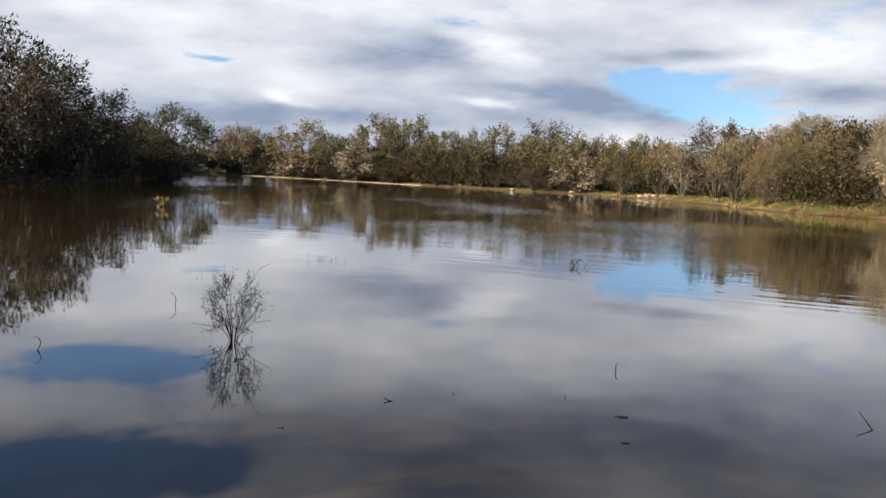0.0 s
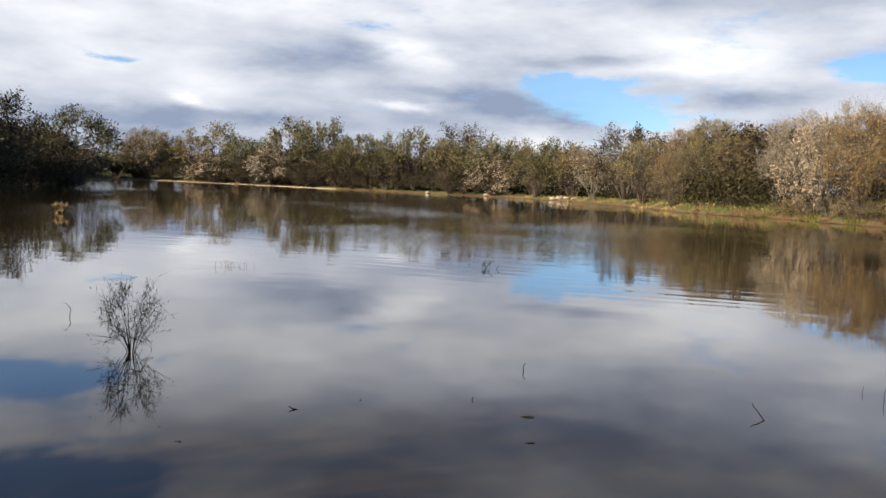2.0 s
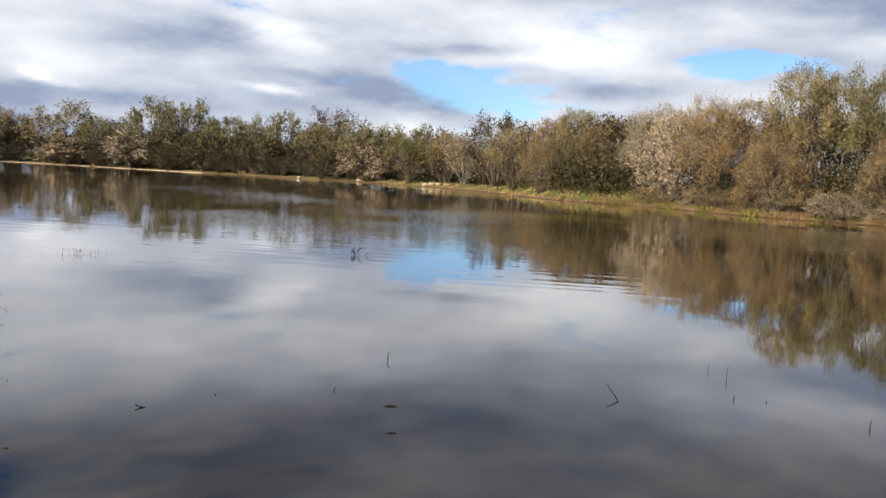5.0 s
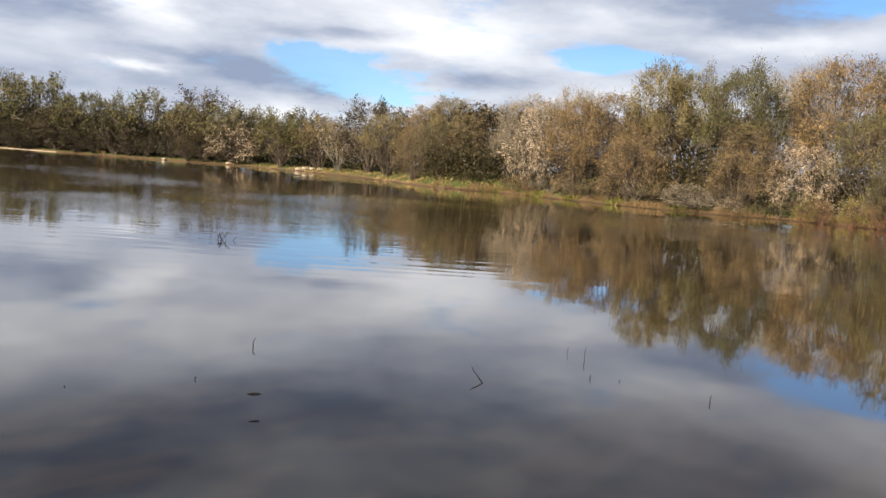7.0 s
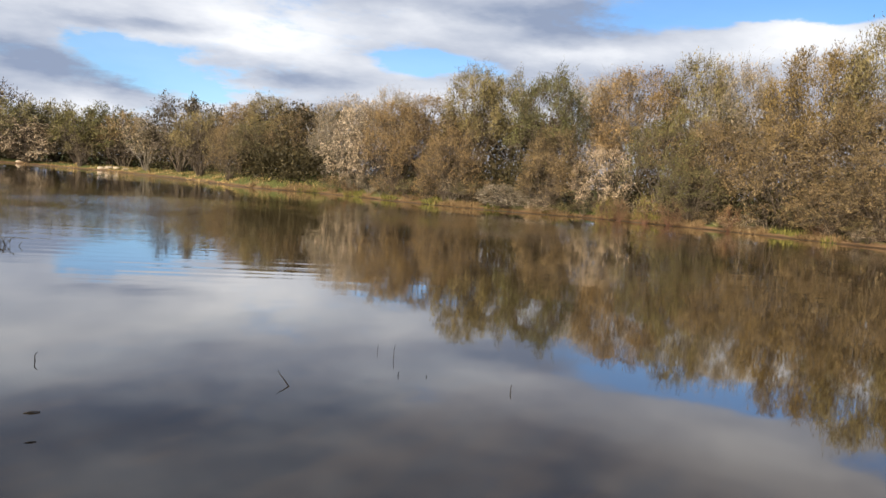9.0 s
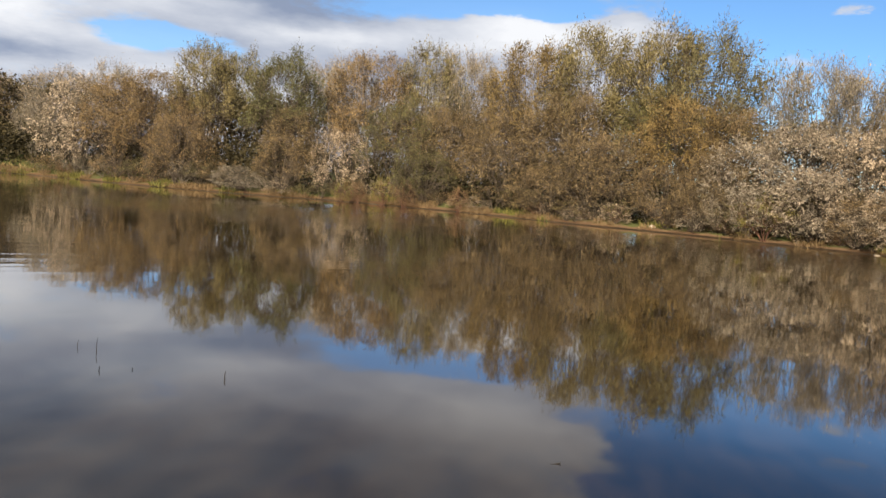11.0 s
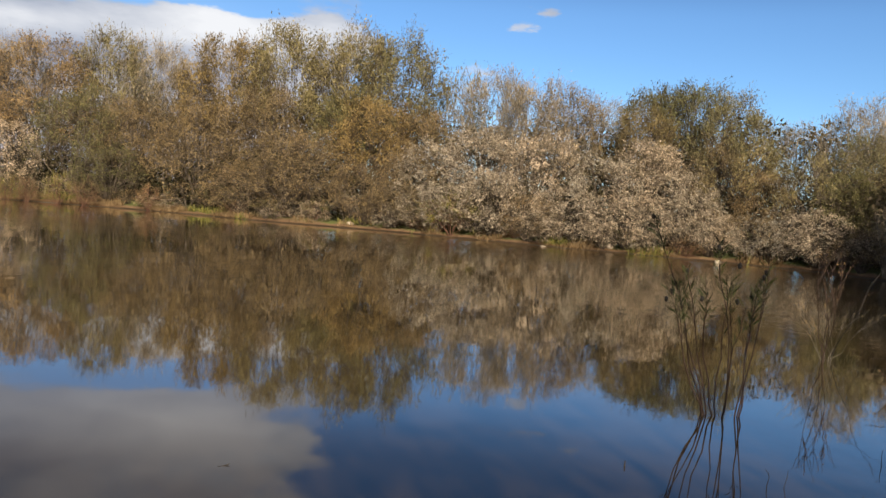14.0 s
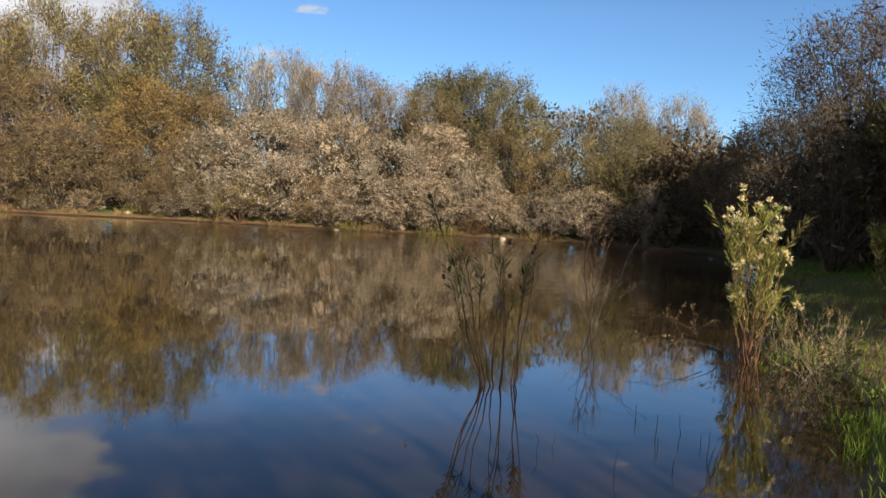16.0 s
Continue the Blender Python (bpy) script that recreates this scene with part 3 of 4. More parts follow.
plant("olive", "near", [
    (27.2, 73.7, 6.8, 6.2), (30.6, 65.0, 8.4, 5.2), (28.9, 63.0, 5.8, 5.5), (35.4, 42.1, 10.0, 5.0), (37.7, 41.7, 9.9, 3.6),
    (43.2, 29.5, 10.9, 3.0), (44.5, 18.6, 12.1, 5.2), (45.0, 14.8, 12.0, 3.4), (45.1, 12.3, 11.8, 3.2), (40.3, -6.0, 8.3, 4.1),
    (39.2, -11.7, 6.6, 2.9),
], "trees on the east bank")
plant("brown", "near", [
    (26.2, 63.9, 5.2, 4.2), (29.2, 67.2, 7.8, 4.8), (30.8, 60.4, 6.7, 4.4), (31.4, 45.8, 7.3, 5.2), (32.8, 44.1, 8.0, 4.8),
    (32.1, 40.7, 5.1, 4.1), (33.6, 41.8, 6.1, 4.6), (36.9, 35.6, 6.0, 4.1), (35.2, 34.6, 4.0, 3.6), (41.6, 32.8, 10.5, 6.5),
    (40.9, 26.6, 6.6, 4.6), (43.7, 24.6, 9.0, 4.0), (40.6, 21.9, 6.6, 5.6), (41.6, 18.9, 7.9, 4.9), (38.8, 18.6, 3.1, 4.0),
    (40.0, 15.0, 5.1, 4.6), (43.1, 10.1, 7.3, 4.8), (40.3, 10.0, 4.7, 3.9), (39.3, 12.0, 3.4, 3.8), (39.0, 16.1, 4.8, 5.7), (43.0, 2.0, 8.8, 3.4), (38.9, 10.3, 2.6, 3.5), (37.7, 3.3, 2.4, 3.0),
    (39.5, -5.3, 6.1, 3.4), (38.0, -7.1, 4.4, 3.0), (40.3, -13.4, 5.8, 2.7),
], "shrubs on the east bank")
plant("bare", "near", [
    (32.4, 60.6, 7.7, 4.5), (32.0, 53.5, 8.3, 5.0), (33.2, 49.3, 8.7, 4.7), (31.4, 55.6, 5.7, 3.2), (42.4, 38.2, 10.1, 3.1),
    (42.7, 35.6, 10.4, 3.6), (44.4, 27.7, 11.0, 2.6), (43.6, 6.2, 9.9, 3.8), (42.3, 3.9, 9.1, 2.7), (43.8, 0.4, 8.3, 2.8),
    (43.5, -9.5, 7.5, 2.2), (40.6, -11.6, 8.5, 4.0), (41.8, -15.3, 8.3, 2.8),
], "trees on the east bank")
plant("white", "near", [
    (30.5, 49.6, 7.3, 5.9), (33.3, 36.6, 1.8, 5.0), (38.0, 32.5, 4.9, 3.6), (40.7, 6.1, 6.2, 4.4),
    (40.1, 8.5, 5.1, 4.1), (39.7, 3.0, 5.9, 4.3), (38.6, 5.1, 3.7, 4.2), (38.8, -0.1, 5.0, 4.1), (37.6, 1.6, 3.1, 3.8),
    (39.4, -2.2, 5.8, 4.2), (37.3, -1.4, 2.9, 4.0), (37.2, -3.8, 3.3, 3.5), (38.7, 8.3, 2.7, 3.4), (38.8, -3.4, 4.5, 4.1),
    (35.6, -9.1, 2.7, 3.1), (36.5, -7.0, 2.3, 2.9), (36.9, -4.9, 2.3, 2.9),
], "shrubs on the east bank")
plant("olive_dark", "near", [
    (37.6, 37.0, 9.9, 4.4), (39.6, 29.1, 6.6, 5.3), (38.9, 26.6, 3.6, 4.1), (43.0, 14.5, 7.7, 3.9), (44.9, -2.5, 9.5, 2.9),
    (43.7, -4.4, 9.7, 3.0), (36.5, -10.2, 4.6, 2.9),
], "trees on the east bank")
plant("amber", "near", [
    (43.5, 22.2, 11.2, 5.3), (42.2, 12.5, 7.6, 5.0), (41.8, -1.9, 7.6, 3.4),
], "trees on the east bank")
plant("weed", "low", [
    (38.3, 7.1, 2.3, 3.0),
], "weeds on the east bank")
# the south trees' shade is coloured into their leaves
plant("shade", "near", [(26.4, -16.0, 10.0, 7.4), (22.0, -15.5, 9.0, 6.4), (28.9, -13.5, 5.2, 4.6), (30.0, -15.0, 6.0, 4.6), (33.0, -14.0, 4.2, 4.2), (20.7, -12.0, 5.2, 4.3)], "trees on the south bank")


def along_bank(first, last, gap, low, high):
    """Places along the shoreline between two of its corners, set back from the water by low to high metres."""
    line = BANK[first * 6:last * 6 + 1]
    seg = np.hypot(*np.diff(line, axis=0).T)
    total, at, out = np.concatenate([[0], np.cumsum(seg)]), 0.0, []
    while at < total[-1]:
        i = min(np.searchsorted(total, at, "right") - 1, len(seg) - 1)
        way = (line[i + 1] - line[i]) / max(seg[i], 1e-6)
        p = line[i] + way * (at - total[i]) + np.array([way[1], -way[0]]) * (low + (high - low) * rng.random())
        out.append((float(p[0]), float(p[1])))
        at += gap * (0.6 + 0.8 * rng.random())
    return out


def thicket(first, last, gap, back, tall, width, kinds, size, group):
    """Shrubs of mixed kinds along a stretch of the bank."""
    for x, y in along_bank(first, last, gap, *back):
        kind = kinds[rng.integers(len(kinds))]
        top = float(ground_z(x, y)) + tall[0] + (tall[1] - tall[0]) * rng.random()
        plant(kind, size, [(x, y, top, width * (0.7 + 0.6 * rng.random()))], group)


# shade at the south bank's foot, put into the leaf colour
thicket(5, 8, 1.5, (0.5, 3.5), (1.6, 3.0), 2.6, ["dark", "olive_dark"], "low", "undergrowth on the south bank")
EAST = "undergrowth on the east bank"
thicket(6, 9, 1.5, (0.3, 1.6), (1.6, 3.2), 2.2, ["white", "bare", "brown"], "low", EAST)
thicket(9, 13, 1.5, (0.1, 1.5), (0.8, 1.9), 2.4, ["white", "white", "brown", "white", "bare"], "low", EAST)
thicket(13, 17, 1.6, (0.1, 1.4), (0.7, 1.6), 2.4, ["brown", "brown", "olive", "olive_dark", "white"], "low", EAST)
thicket(17, 20, 1.5, (0.1, 1.4), (0.9, 2.2), 2.4, ["white", "brown", "bare", "olive"], "low", EAST)
thicket(21, 25, 2.6, (6.0, 9.0), (2.2, 4.5), 3.2, ["brown", "olive", "olive_dark"], "low", EAST)
# dark leaves at the waterline stand for shade under the far trees
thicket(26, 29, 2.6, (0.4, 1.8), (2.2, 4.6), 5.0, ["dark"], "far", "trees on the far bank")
thicket(25, 30, 4.0, (3.5, 7.0), (4.5, 7.6), 7.5, ["olive_dark", "olive_dark", "olive"], "far", "trees on the far bank")
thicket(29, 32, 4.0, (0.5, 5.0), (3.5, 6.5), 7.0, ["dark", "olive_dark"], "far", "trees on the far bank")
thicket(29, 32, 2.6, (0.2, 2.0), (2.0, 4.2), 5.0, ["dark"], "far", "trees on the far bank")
# west bank foot: shade painted by the dark leaves
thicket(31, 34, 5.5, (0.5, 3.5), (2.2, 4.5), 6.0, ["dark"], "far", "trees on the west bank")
thicket(4, 6, 2.2, (4.0, 8.0), (3.0, 6.0), 4.0, ["dark", "olive_dark"], "far", "trees on the south bank")
# unseen rows, added to cast shade over the south bank
thicket(3, 7, 3.0, (9.0, 12.0), (6.0, 8.5), 5.0, ["dark", "olive_dark"], "far", "trees on the south bank")
plant("dark", "far", [(-3.0, -14.0, 8.0, 5.0), (1.5, -14.0, 8.5, 5.5), (5.5, -13.5, 8.0, 5.0), (9.5, -14.5, 8.5, 5.0), (13.0, -15.5, 8.5, 5.0), (17.0, -16.5, 8.5, 5.0)], "trees on the south bank")
plant("olive", "back", [(37.0, -9.5, 5.5, 4.5), (39.0, -6.0, 6.0, 4.5)], "trees on the south bank")
plant("olive_dark", "back", [(36.0, -13.0, 3.6, 4.0), (35.0, -15.5, 4.4, 4.0), (41.5, -12.5, 7.0, 5.0)], "trees on the south bank")
# unseen trees added behind the view to shade near water and bank
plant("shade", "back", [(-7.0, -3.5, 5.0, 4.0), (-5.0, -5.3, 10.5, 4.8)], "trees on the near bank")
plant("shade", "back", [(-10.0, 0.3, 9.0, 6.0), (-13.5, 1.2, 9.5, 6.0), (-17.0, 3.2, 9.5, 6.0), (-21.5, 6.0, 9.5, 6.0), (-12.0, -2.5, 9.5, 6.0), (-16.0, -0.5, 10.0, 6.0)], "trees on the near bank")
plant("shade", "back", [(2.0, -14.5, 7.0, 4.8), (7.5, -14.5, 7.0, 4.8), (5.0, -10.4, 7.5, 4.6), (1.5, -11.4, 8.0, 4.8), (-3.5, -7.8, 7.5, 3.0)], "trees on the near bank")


def woodland(label, first, last, count, back, tall, size, leaf, seed):
    """The deep wood behind the front trees: clumps of leaves from the ground to an uneven top."""
    q = np.random.default_rng(seed)
    line = BANK[first * 6:last * 6 + 1]
    step = np.diff(line, axis=0)
    heap = count // 36
    i = q.choice(len(step), heap, p=np.hypot(*step.T) / np.hypot(*step.T).sum())
    way = unit(step[i])
    spot = line[i] + step[i] * q.random((heap, 1)) + np.column_stack([way[:, 1], -way[:, 0]]) * (back[0] + (back[1] - back[0]) * q.random((heap, 1)))
    top = tall * (0.82 + 0.22 * wobble(spot[:, 0], spot[:, 1], 2.5, seed))
    mid = np.column_stack([spot, ground_z(spot[:, 0], spot[:, 1]) + top * q.random(heap) ** 0.85])
    p = np.repeat(mid, 36, 0) + q.normal(size=(heap * 36, 3)) * np.array([0.7, 0.7, 0.3])
    p[:, 2] = np.maximum(p[:, 2], ground_z(p[:, 0], p[:, 1]) + 0.05)
    long = size * (0.5 + q.random(len(p)))
    v, f = flakes(p, q.normal(size=p.shape) + [0, 0, 0.5], q.normal(size=p.shape), long, long * 0.5)
    tagged(mesh_object("woodland", v, f, [LEAF[leaf]]), label, "woodland", kind="stuff")


# leaves coloured dark for the shade between and under the east trees
woodland("deep wood behind the east bank's trees, coloured dark for shade", 8, 25, 80000, (4.0, 12.0), 6.6, 0.24, "dark", 1001)
woodland("dense undergrowth on the east bank, its leaf colour holding shade", 7, 22, 70000, (1.6, 5.0), 3.0, 0.2, "dark", 1002)
woodland("dark olive wood along the far bank", 24, 31, 80000, (6.0, 14.0), 5.3, 0.27, "olive_dark", 1003)
# shade put into the leaf colour along the west bank
woodland("wood along the west bank, shade put into its leaf colour", 30, 35, 64000, (1.0, 9.0), 5.4, 0.3, "dark", 1004)
woodland("wood along the south bank, leaf colour darkened for shade", 4, 8, 40000, (2.5, 9.0), 4.5, 0.26, "shade", 1005)
woodland("low brush at the west bank's waterline, leaves darkened for shade", 30, 35, 14000, (-0.3, 2.0), 2.2, 0.3, "dark", 1006)
# dark leaf colour in place of shade beneath the far trees
woodland("brush under the far bank's trees, coloured dark as shade", 25, 30, 36000, (5.0, 9.0), 4.0, 0.32, "dark", 1007)
# out of view; added to cast shade across the near bank
woodland("unseen wood on the near bank, added to cast shade", 2, 6, 30000, (8.0, 14.0), 8.0, 0.4, "shade", 1008)
plant("weed", "low", [(38.9, 7.7, 1.9, 1.8), (39.2, 9.3, 1.5, 1.6), (39.1, 14.5, 1.4, 1.4), (37.2, 28.3, 1.8, 1.5), (36.5, 30.8, 1.4, 1.4), (38.0, -1.5, 1.1, 1.6), (31.5, 46.0, 1.2, 1.6)], "weeds on the east bank")
plant("rust", "low", [(38.5, 23.8, 1.5, 1.4), (37.6, 27.0, 1.6, 1.5), (38.8, 19.0, 1.1, 1.5), (38.9, 16.5, 0.9, 1.4), (36.9, -4.0, 0.9, 1.8), (38.4, 4.0, 0.8, 1.6), (30.5, 50.0, 1.0, 1.6), (36.9, 30.0, 1.5, 1.2)], "weeds on the east bank")

# ---- plants in the water and on the near bank ----


def part(name, geometry, materials, parent, label=""):
    return mesh_object(name, geometry[0], geometry[1], materials, geometry[2] if len(geometry) > 2 else None, parent, label)


def bent(start, end, bow=0.05, k=7, seed=0):
    """A slightly crooked line between two points."""
    r = np.random.default_rng(seed)
    a, b = np.array(start, float), np.array(end, float)
    s = np.linspace(0, 1, k)[:, None]
    side = unit(np.cross(b - a, r.normal(size=3))) * np.linalg.norm(b - a) * bow
    line = a + (b - a) * s + side * np.sin(s * np.pi)
    line[1:-1] += r.normal(size=(k - 2, 3)) * np.linalg.norm(b - a) * 0.012
    return line


def ball(centre, size, seed=0):
    """A small lumpy ball."""
    bm = bmesh.new()
    bmesh.ops.create_icosphere(bm, subdivisions=2, radius=1.0)
    r = np.random.default_rng(seed)
    v = np.array([p.co for p in bm.verts])
    f = [[p.index for p in face.verts] for face in bm.faces]
    bm.free()
    v = v * (1 + 0.12 * r.normal(size=(len(v), 1)))
    return v * np.array(size) + np.array(centre), f


def leafy_stems(name, label, category, base, lines, bark, leaf, thick, leaf_from, per, leaf_len, leaf_width, lift, seed, tips=None, forks=0, fan=0.3):
    """A plant of several bare stems that carry narrow leaves further up."""
    root = tagged(new(name), label, category)
    root.location = base
    r = np.random.default_rng(seed)
    for n, line in enumerate(lines):
        runs = [line]
        for _ in range(forks):
            i = r.integers(len(line) // 2, len(line) - 1)
            step = line[-1] - line[i]
            runs.append(bent(line[i], line[i] + step * (0.7 + 0.4 * r.random()) + r.normal(size=3) * np.linalg.norm(step) * np.array([fan, fan, fan * 0.35]), 0.04, 5, seed + n))
        pieces = [(tubes(np.array([run]), [thick * (1.0 if run is line else 0.6)], [thick * 0.3], 6), 0) for run in runs]
        stem = part("stem", joined(*pieces), [BARK[bark]], root)
        roots, ways = [], []
        for j, run in enumerate(runs):
            low = leaf_from if j == 0 else 0.15
            f = low + (1 - low) * r.random(per) ** 0.8
            at = f * (len(run) - 1)
            i = np.minimum(at.astype(int), len(run) - 2)
            w = (at - i)[:, None]
            roots.append(run[i] * (1 - w) + run[i + 1] * w)
            along = unit(run[i + 1] - run[i])
            ways.append(unit(along * lift + unit(np.cross(along, r.normal(size=along.shape)))))
        roots, ways = np.concatenate(roots), np.concatenate(ways)
        if len(roots):
            size = leaf_len * (0.6 + 0.7 * r.random(len(roots)))
            part("foliage", joined((blades(roots, ways, r.normal(size=roots.shape), size, size * leaf_width), 0)), [LEAF[leaf]], stem)
        if tips:
            kind, count, size = tips
            for _ in range(count):
                c = line[-1] + r.normal(size=3) * np.array([0.03, 0.03, 0.06])
                if kind == "seed_head":
                    part(kind, ball(c, (size, size, size * 1.5), seed + n), [BARK["black"]], stem, "dark dry seed head")
                else:
                    q = c + r.normal(size=(26, 3)) * 0.012
                    part(kind, joined((blades(q, r.normal(size=(26, 3)) + [0, 0, 0.8], r.normal(size=(26, 3)), np.full(26, size), np.full(26, size * 0.4)), 0)), [TUFT], stem, "pale cream seed tuft")
    return root


TUFT = leaf_material("cream_seed_tufts", (0.55, 0.48, 0.26), (0.85, 0.78, 0.52), 0.3)

# tall willow-like plant standing in the water
lines = []
r = np.random.default_rng(21)
for n in range(11):
    foot = np.array([[-0.02, 0.10, -0.12], [0.0, 0.0, -0.12], [0.03, -0.12, -0.12]][n % 3]) + r.normal(size=3) * 0.015
    out = [0.36, 0.05, -0.26][n % 3] + r.normal() * 0.10
    lines.append(bent(foot, foot + np.array([r.normal() * 0.2, out, 1.15 + 0.6 * r.random()]), 0.04, 7, 40 + n))
leafy_stems("water_plant", "tall reddish stems with narrow green leaves standing in water", "plant", (7.43, -1.47, 0), lines, "maroon", "lance", 0.0075, 0.66, 26, 0.12, 0.07, 1.1, 5,
            ("seed_head", 1, 0.017), 1, 0.2)

# sunlit shrub at the water's edge, and another further along the bank
lines = []
for n in range(26):
    foot = np.array([r.normal() * 0.05, r.normal() * 0.05, -0.08])
    a, tall = r.random() * 6.28, 0.85 + 1.1 * r.random() ** 1.2
    lean = 0.08 + 0.34 * r.random() * (1.7 - 0.5 * tall)
    lines.append(bent(foot, foot + np.array([math.cos(a) * lean, math.sin(a) * lean * 1.1, tall]), 0.03, 9, 70 + n))
leafy_stems("waterside_shrub", "sunlit yellow-green shrub with reddish stems and cream tufts", "shrub", (9.02, -4.45, 0), lines, "red", "gold", 0.0075, 0.3, 56, 0.10, 0.08, 1.5, 6,
            ("tuft", 2, 0.045), 2, 0.16)
lines = []
for n in range(9):
    a, lean = r.random() * 6.28, 0.1 + 0.3 * r.random()
    lines.append(bent((r.normal() * 0.04, r.normal() * 0.04, -0.05), (math.cos(a) * lean, math.sin(a) * lean, 1.1 + 0.6 * r.random()), 0.03, 8, 110 + n))
spot = (11.9, -7.85)
leafy_stems("bank_shrub", "yellow-green narrow-leaved shrub growing on the grassy bank", "shrub", (*spot, float(ground_z(*spot))), lines, "red", "gold", 0.008, 0.35, 50, 0.12, 0.13, 1.2, 8, None, 2)

# pale dead brush in the water with one long stem, and dry weeds round the shrub
lines = [bent((r.normal() * 0.04, r.normal() * 0.04, -0.1), (r.normal() * 0.2, r.normal() * 0.28, 0.45 + 0.45 * r.random()), 0.05, 7, 130 + n) for n in range(10)]
leafy_stems("dead_brush", "pale dry dead brush standing in the pond", "shrub", (11.2, -3.25, 0), lines, "pale", "straw", 0.003, 0.4, 5, 0.05, 0.10, 1.5, 9, None, 3)
lines = [bent((r.normal() * 0.02, r.normal() * 0.02, -0.1), (r.normal() * 0.12, r.normal() * 0.14, 1.0 + 0.5 * r.random()), 0.03, 8, 170 + n) for n in range(4)]
leafy_stems("bare_sapling", "thin dark leafless sapling standing in the pond", "sapling", (11.0, -3.2, 0), lines, "maroon", "rust", 0.006, 0.5, 3, 0.03, 0.3, 1.0, 14, None, 7, 0.35)
for x, y, tall, wide, count, seed in ((9.6, -3.85, 0.35, 0.2, 4, 180), (10.6, -4.4, 0.4, 0.25, 6, 195)):
    q = np.random.default_rng(seed)
    lines = [bent((q.normal() * 0.12, q.normal() * 0.12, -0.1), (q.normal() * wide, q.normal() * wide, tall * (0.5 + 0.8 * q.random())), 0.08, 6, seed + n) for n in range(count)]
    leafy_stems("dry_weed", "rusty dry weed stems rising from shallow water", "weed", (x, y, 0), lines, "maroon", "rust", 0.003, 0.4, 8, 0.03, 0.3, 1.0, seed, None, 2)
for x, y, tall, wide, count, seed in ((8.45, -5.0, 0.5, 0.15, 18, 220), (8.9, -5.35, 0.6, 0.16, 18, 250), (9.2, -4.95, 0.5, 0.2, 14, 280), (9.7, -5.2, 0.6, 0.2, 12, 310), (8.2, -4.75, 0.4, 0.2, 18, 330)):
    q = np.random.default_rng(seed)
    lines = [bent((q.normal() * 0.1, q.normal() * 0.1, -0.05), (q.normal() * wide, q.normal() * wide, tall * (0.5 + 0.7 * q.random())), 0.06, 5, seed + n) for n in range(count)]
    leafy_stems("straw_weed", "tan dry weed tuft on the wet bank", "weed", (x, y, float(ground_z(x, y))), lines, "pale", "straw", 0.0025, 0.2, 9, 0.05, 0.10, 2.0, seed, None, 1, 0.15)

for x, y, tall, count, seed in ((6.5, -4.0, 0.45, 9, 340), (7.3, -4.35, 0.5, 12, 350), (8.0, -4.9, 0.5, 12, 360), (8.6, -4.85, 0.4, 10, 370), (9.5, -5.1, 0.6, 12, 380), (9.1, -4.7, 0.55, 12, 390), (10.2, -5.7, 0.6, 12, 395), (7.0, -4.6, 0.3, 10, 398)):
    q = np.random.default_rng(seed)
    lines = [bent((q.normal() * 0.12, q.normal() * 0.12, -0.1), (q.normal() * 0.22, q.normal() * 0.22, tall * (0.5 + 0.6 * q.random())), 0.06, 6, seed + n) for n in range(count)]
    leafy_stems("marsh_weed", "dark green weed standing in the shallows by the bank", "weed", (x, y, float(ground_z(x, y))), lines, "maroon", "lance", 0.003, 0.2, 16, 0.05, 0.22, 1.2, seed, None, 1)

# small dark bush out in the pond
bush = make_shrub("drowned_bush", "black", "lance", "small black nearly leafless bush standing in the pond", "bush", seed=401, lobes=15, sprays=18, leaves=3,
                  leaf_len=0.026, leaf_width=0.5, lobe=0.24, rise=0.6, skirt=0.75, low=0.05, thick=0.0028, core=0, loose=0.9)
bush.matrix_basis = sized(-1.90, 7.0, -0.06, 0.56, 0.72, 20)
q = np.random.default_rng(430)
lines = [bent((q.normal() * 0.06, q.normal() * 0.06, -0.05), (q.normal() * 0.13, q.normal() * 0.13, 0.05 + 0.10 * q.random()), 0.1, 5, 430 + n) for n in range(9)]
leafy_stems("drowned_bush", "low dead twigs breaking the pond's surface", "bush", (2.53, 14.6, 0), lines, "black", "lance", 0.005, 0.5, 3, 0.02, 0.4, 1.0, 12, None, 2)
q = np.random.default_rng(450)
spots = q.normal(size=(18, 2)) * [0.22, 0.08]
lines = [bent((x, y, -0.05), (x + q.normal() * 0.02, y, 0.04 + 0.09 * q.random()), 0.05, 4, 450 + n) for n, (x, y) in enumerate(spots)]
leafy_stems("reed_tuft", "sparse brown reed tips above the water", "reeds", (-2.16, 13.85, 0), lines, "red", "rust", 0.003, 0.5, 1, 0.03, 0.3, 1.5, 13)
for x, y, tall, count, seed in ((-10.4, 29.0, 0.3, 7, 470), (-24.6, 54.0, 2.1, 14, 490), (-21.0, 72.0, 1.8, 14, 510), (-14.5, 98.0, 0.8, 12, 530), (2.5, 110.0, 0.9, 9, 550)):
    q = np.random.default_rng(seed)
    lines = [bent((q.normal() * 0.15, q.normal() * 0.15, -0.1), (q.normal() * 0.3 * tall, q.normal() * 0.3 * tall, tall * (0.5 + 0.5 * q.random())), 0.05, 6, seed + n) for n in range(count)]
    leafy_stems("reed_tuft", "yellowish dry reeds in the shallows", "reeds", (x, y, 0), lines, "red", "straw", 0.012, 0.3, 14, 0.14, 0.25, 1.4, seed, None, 1)


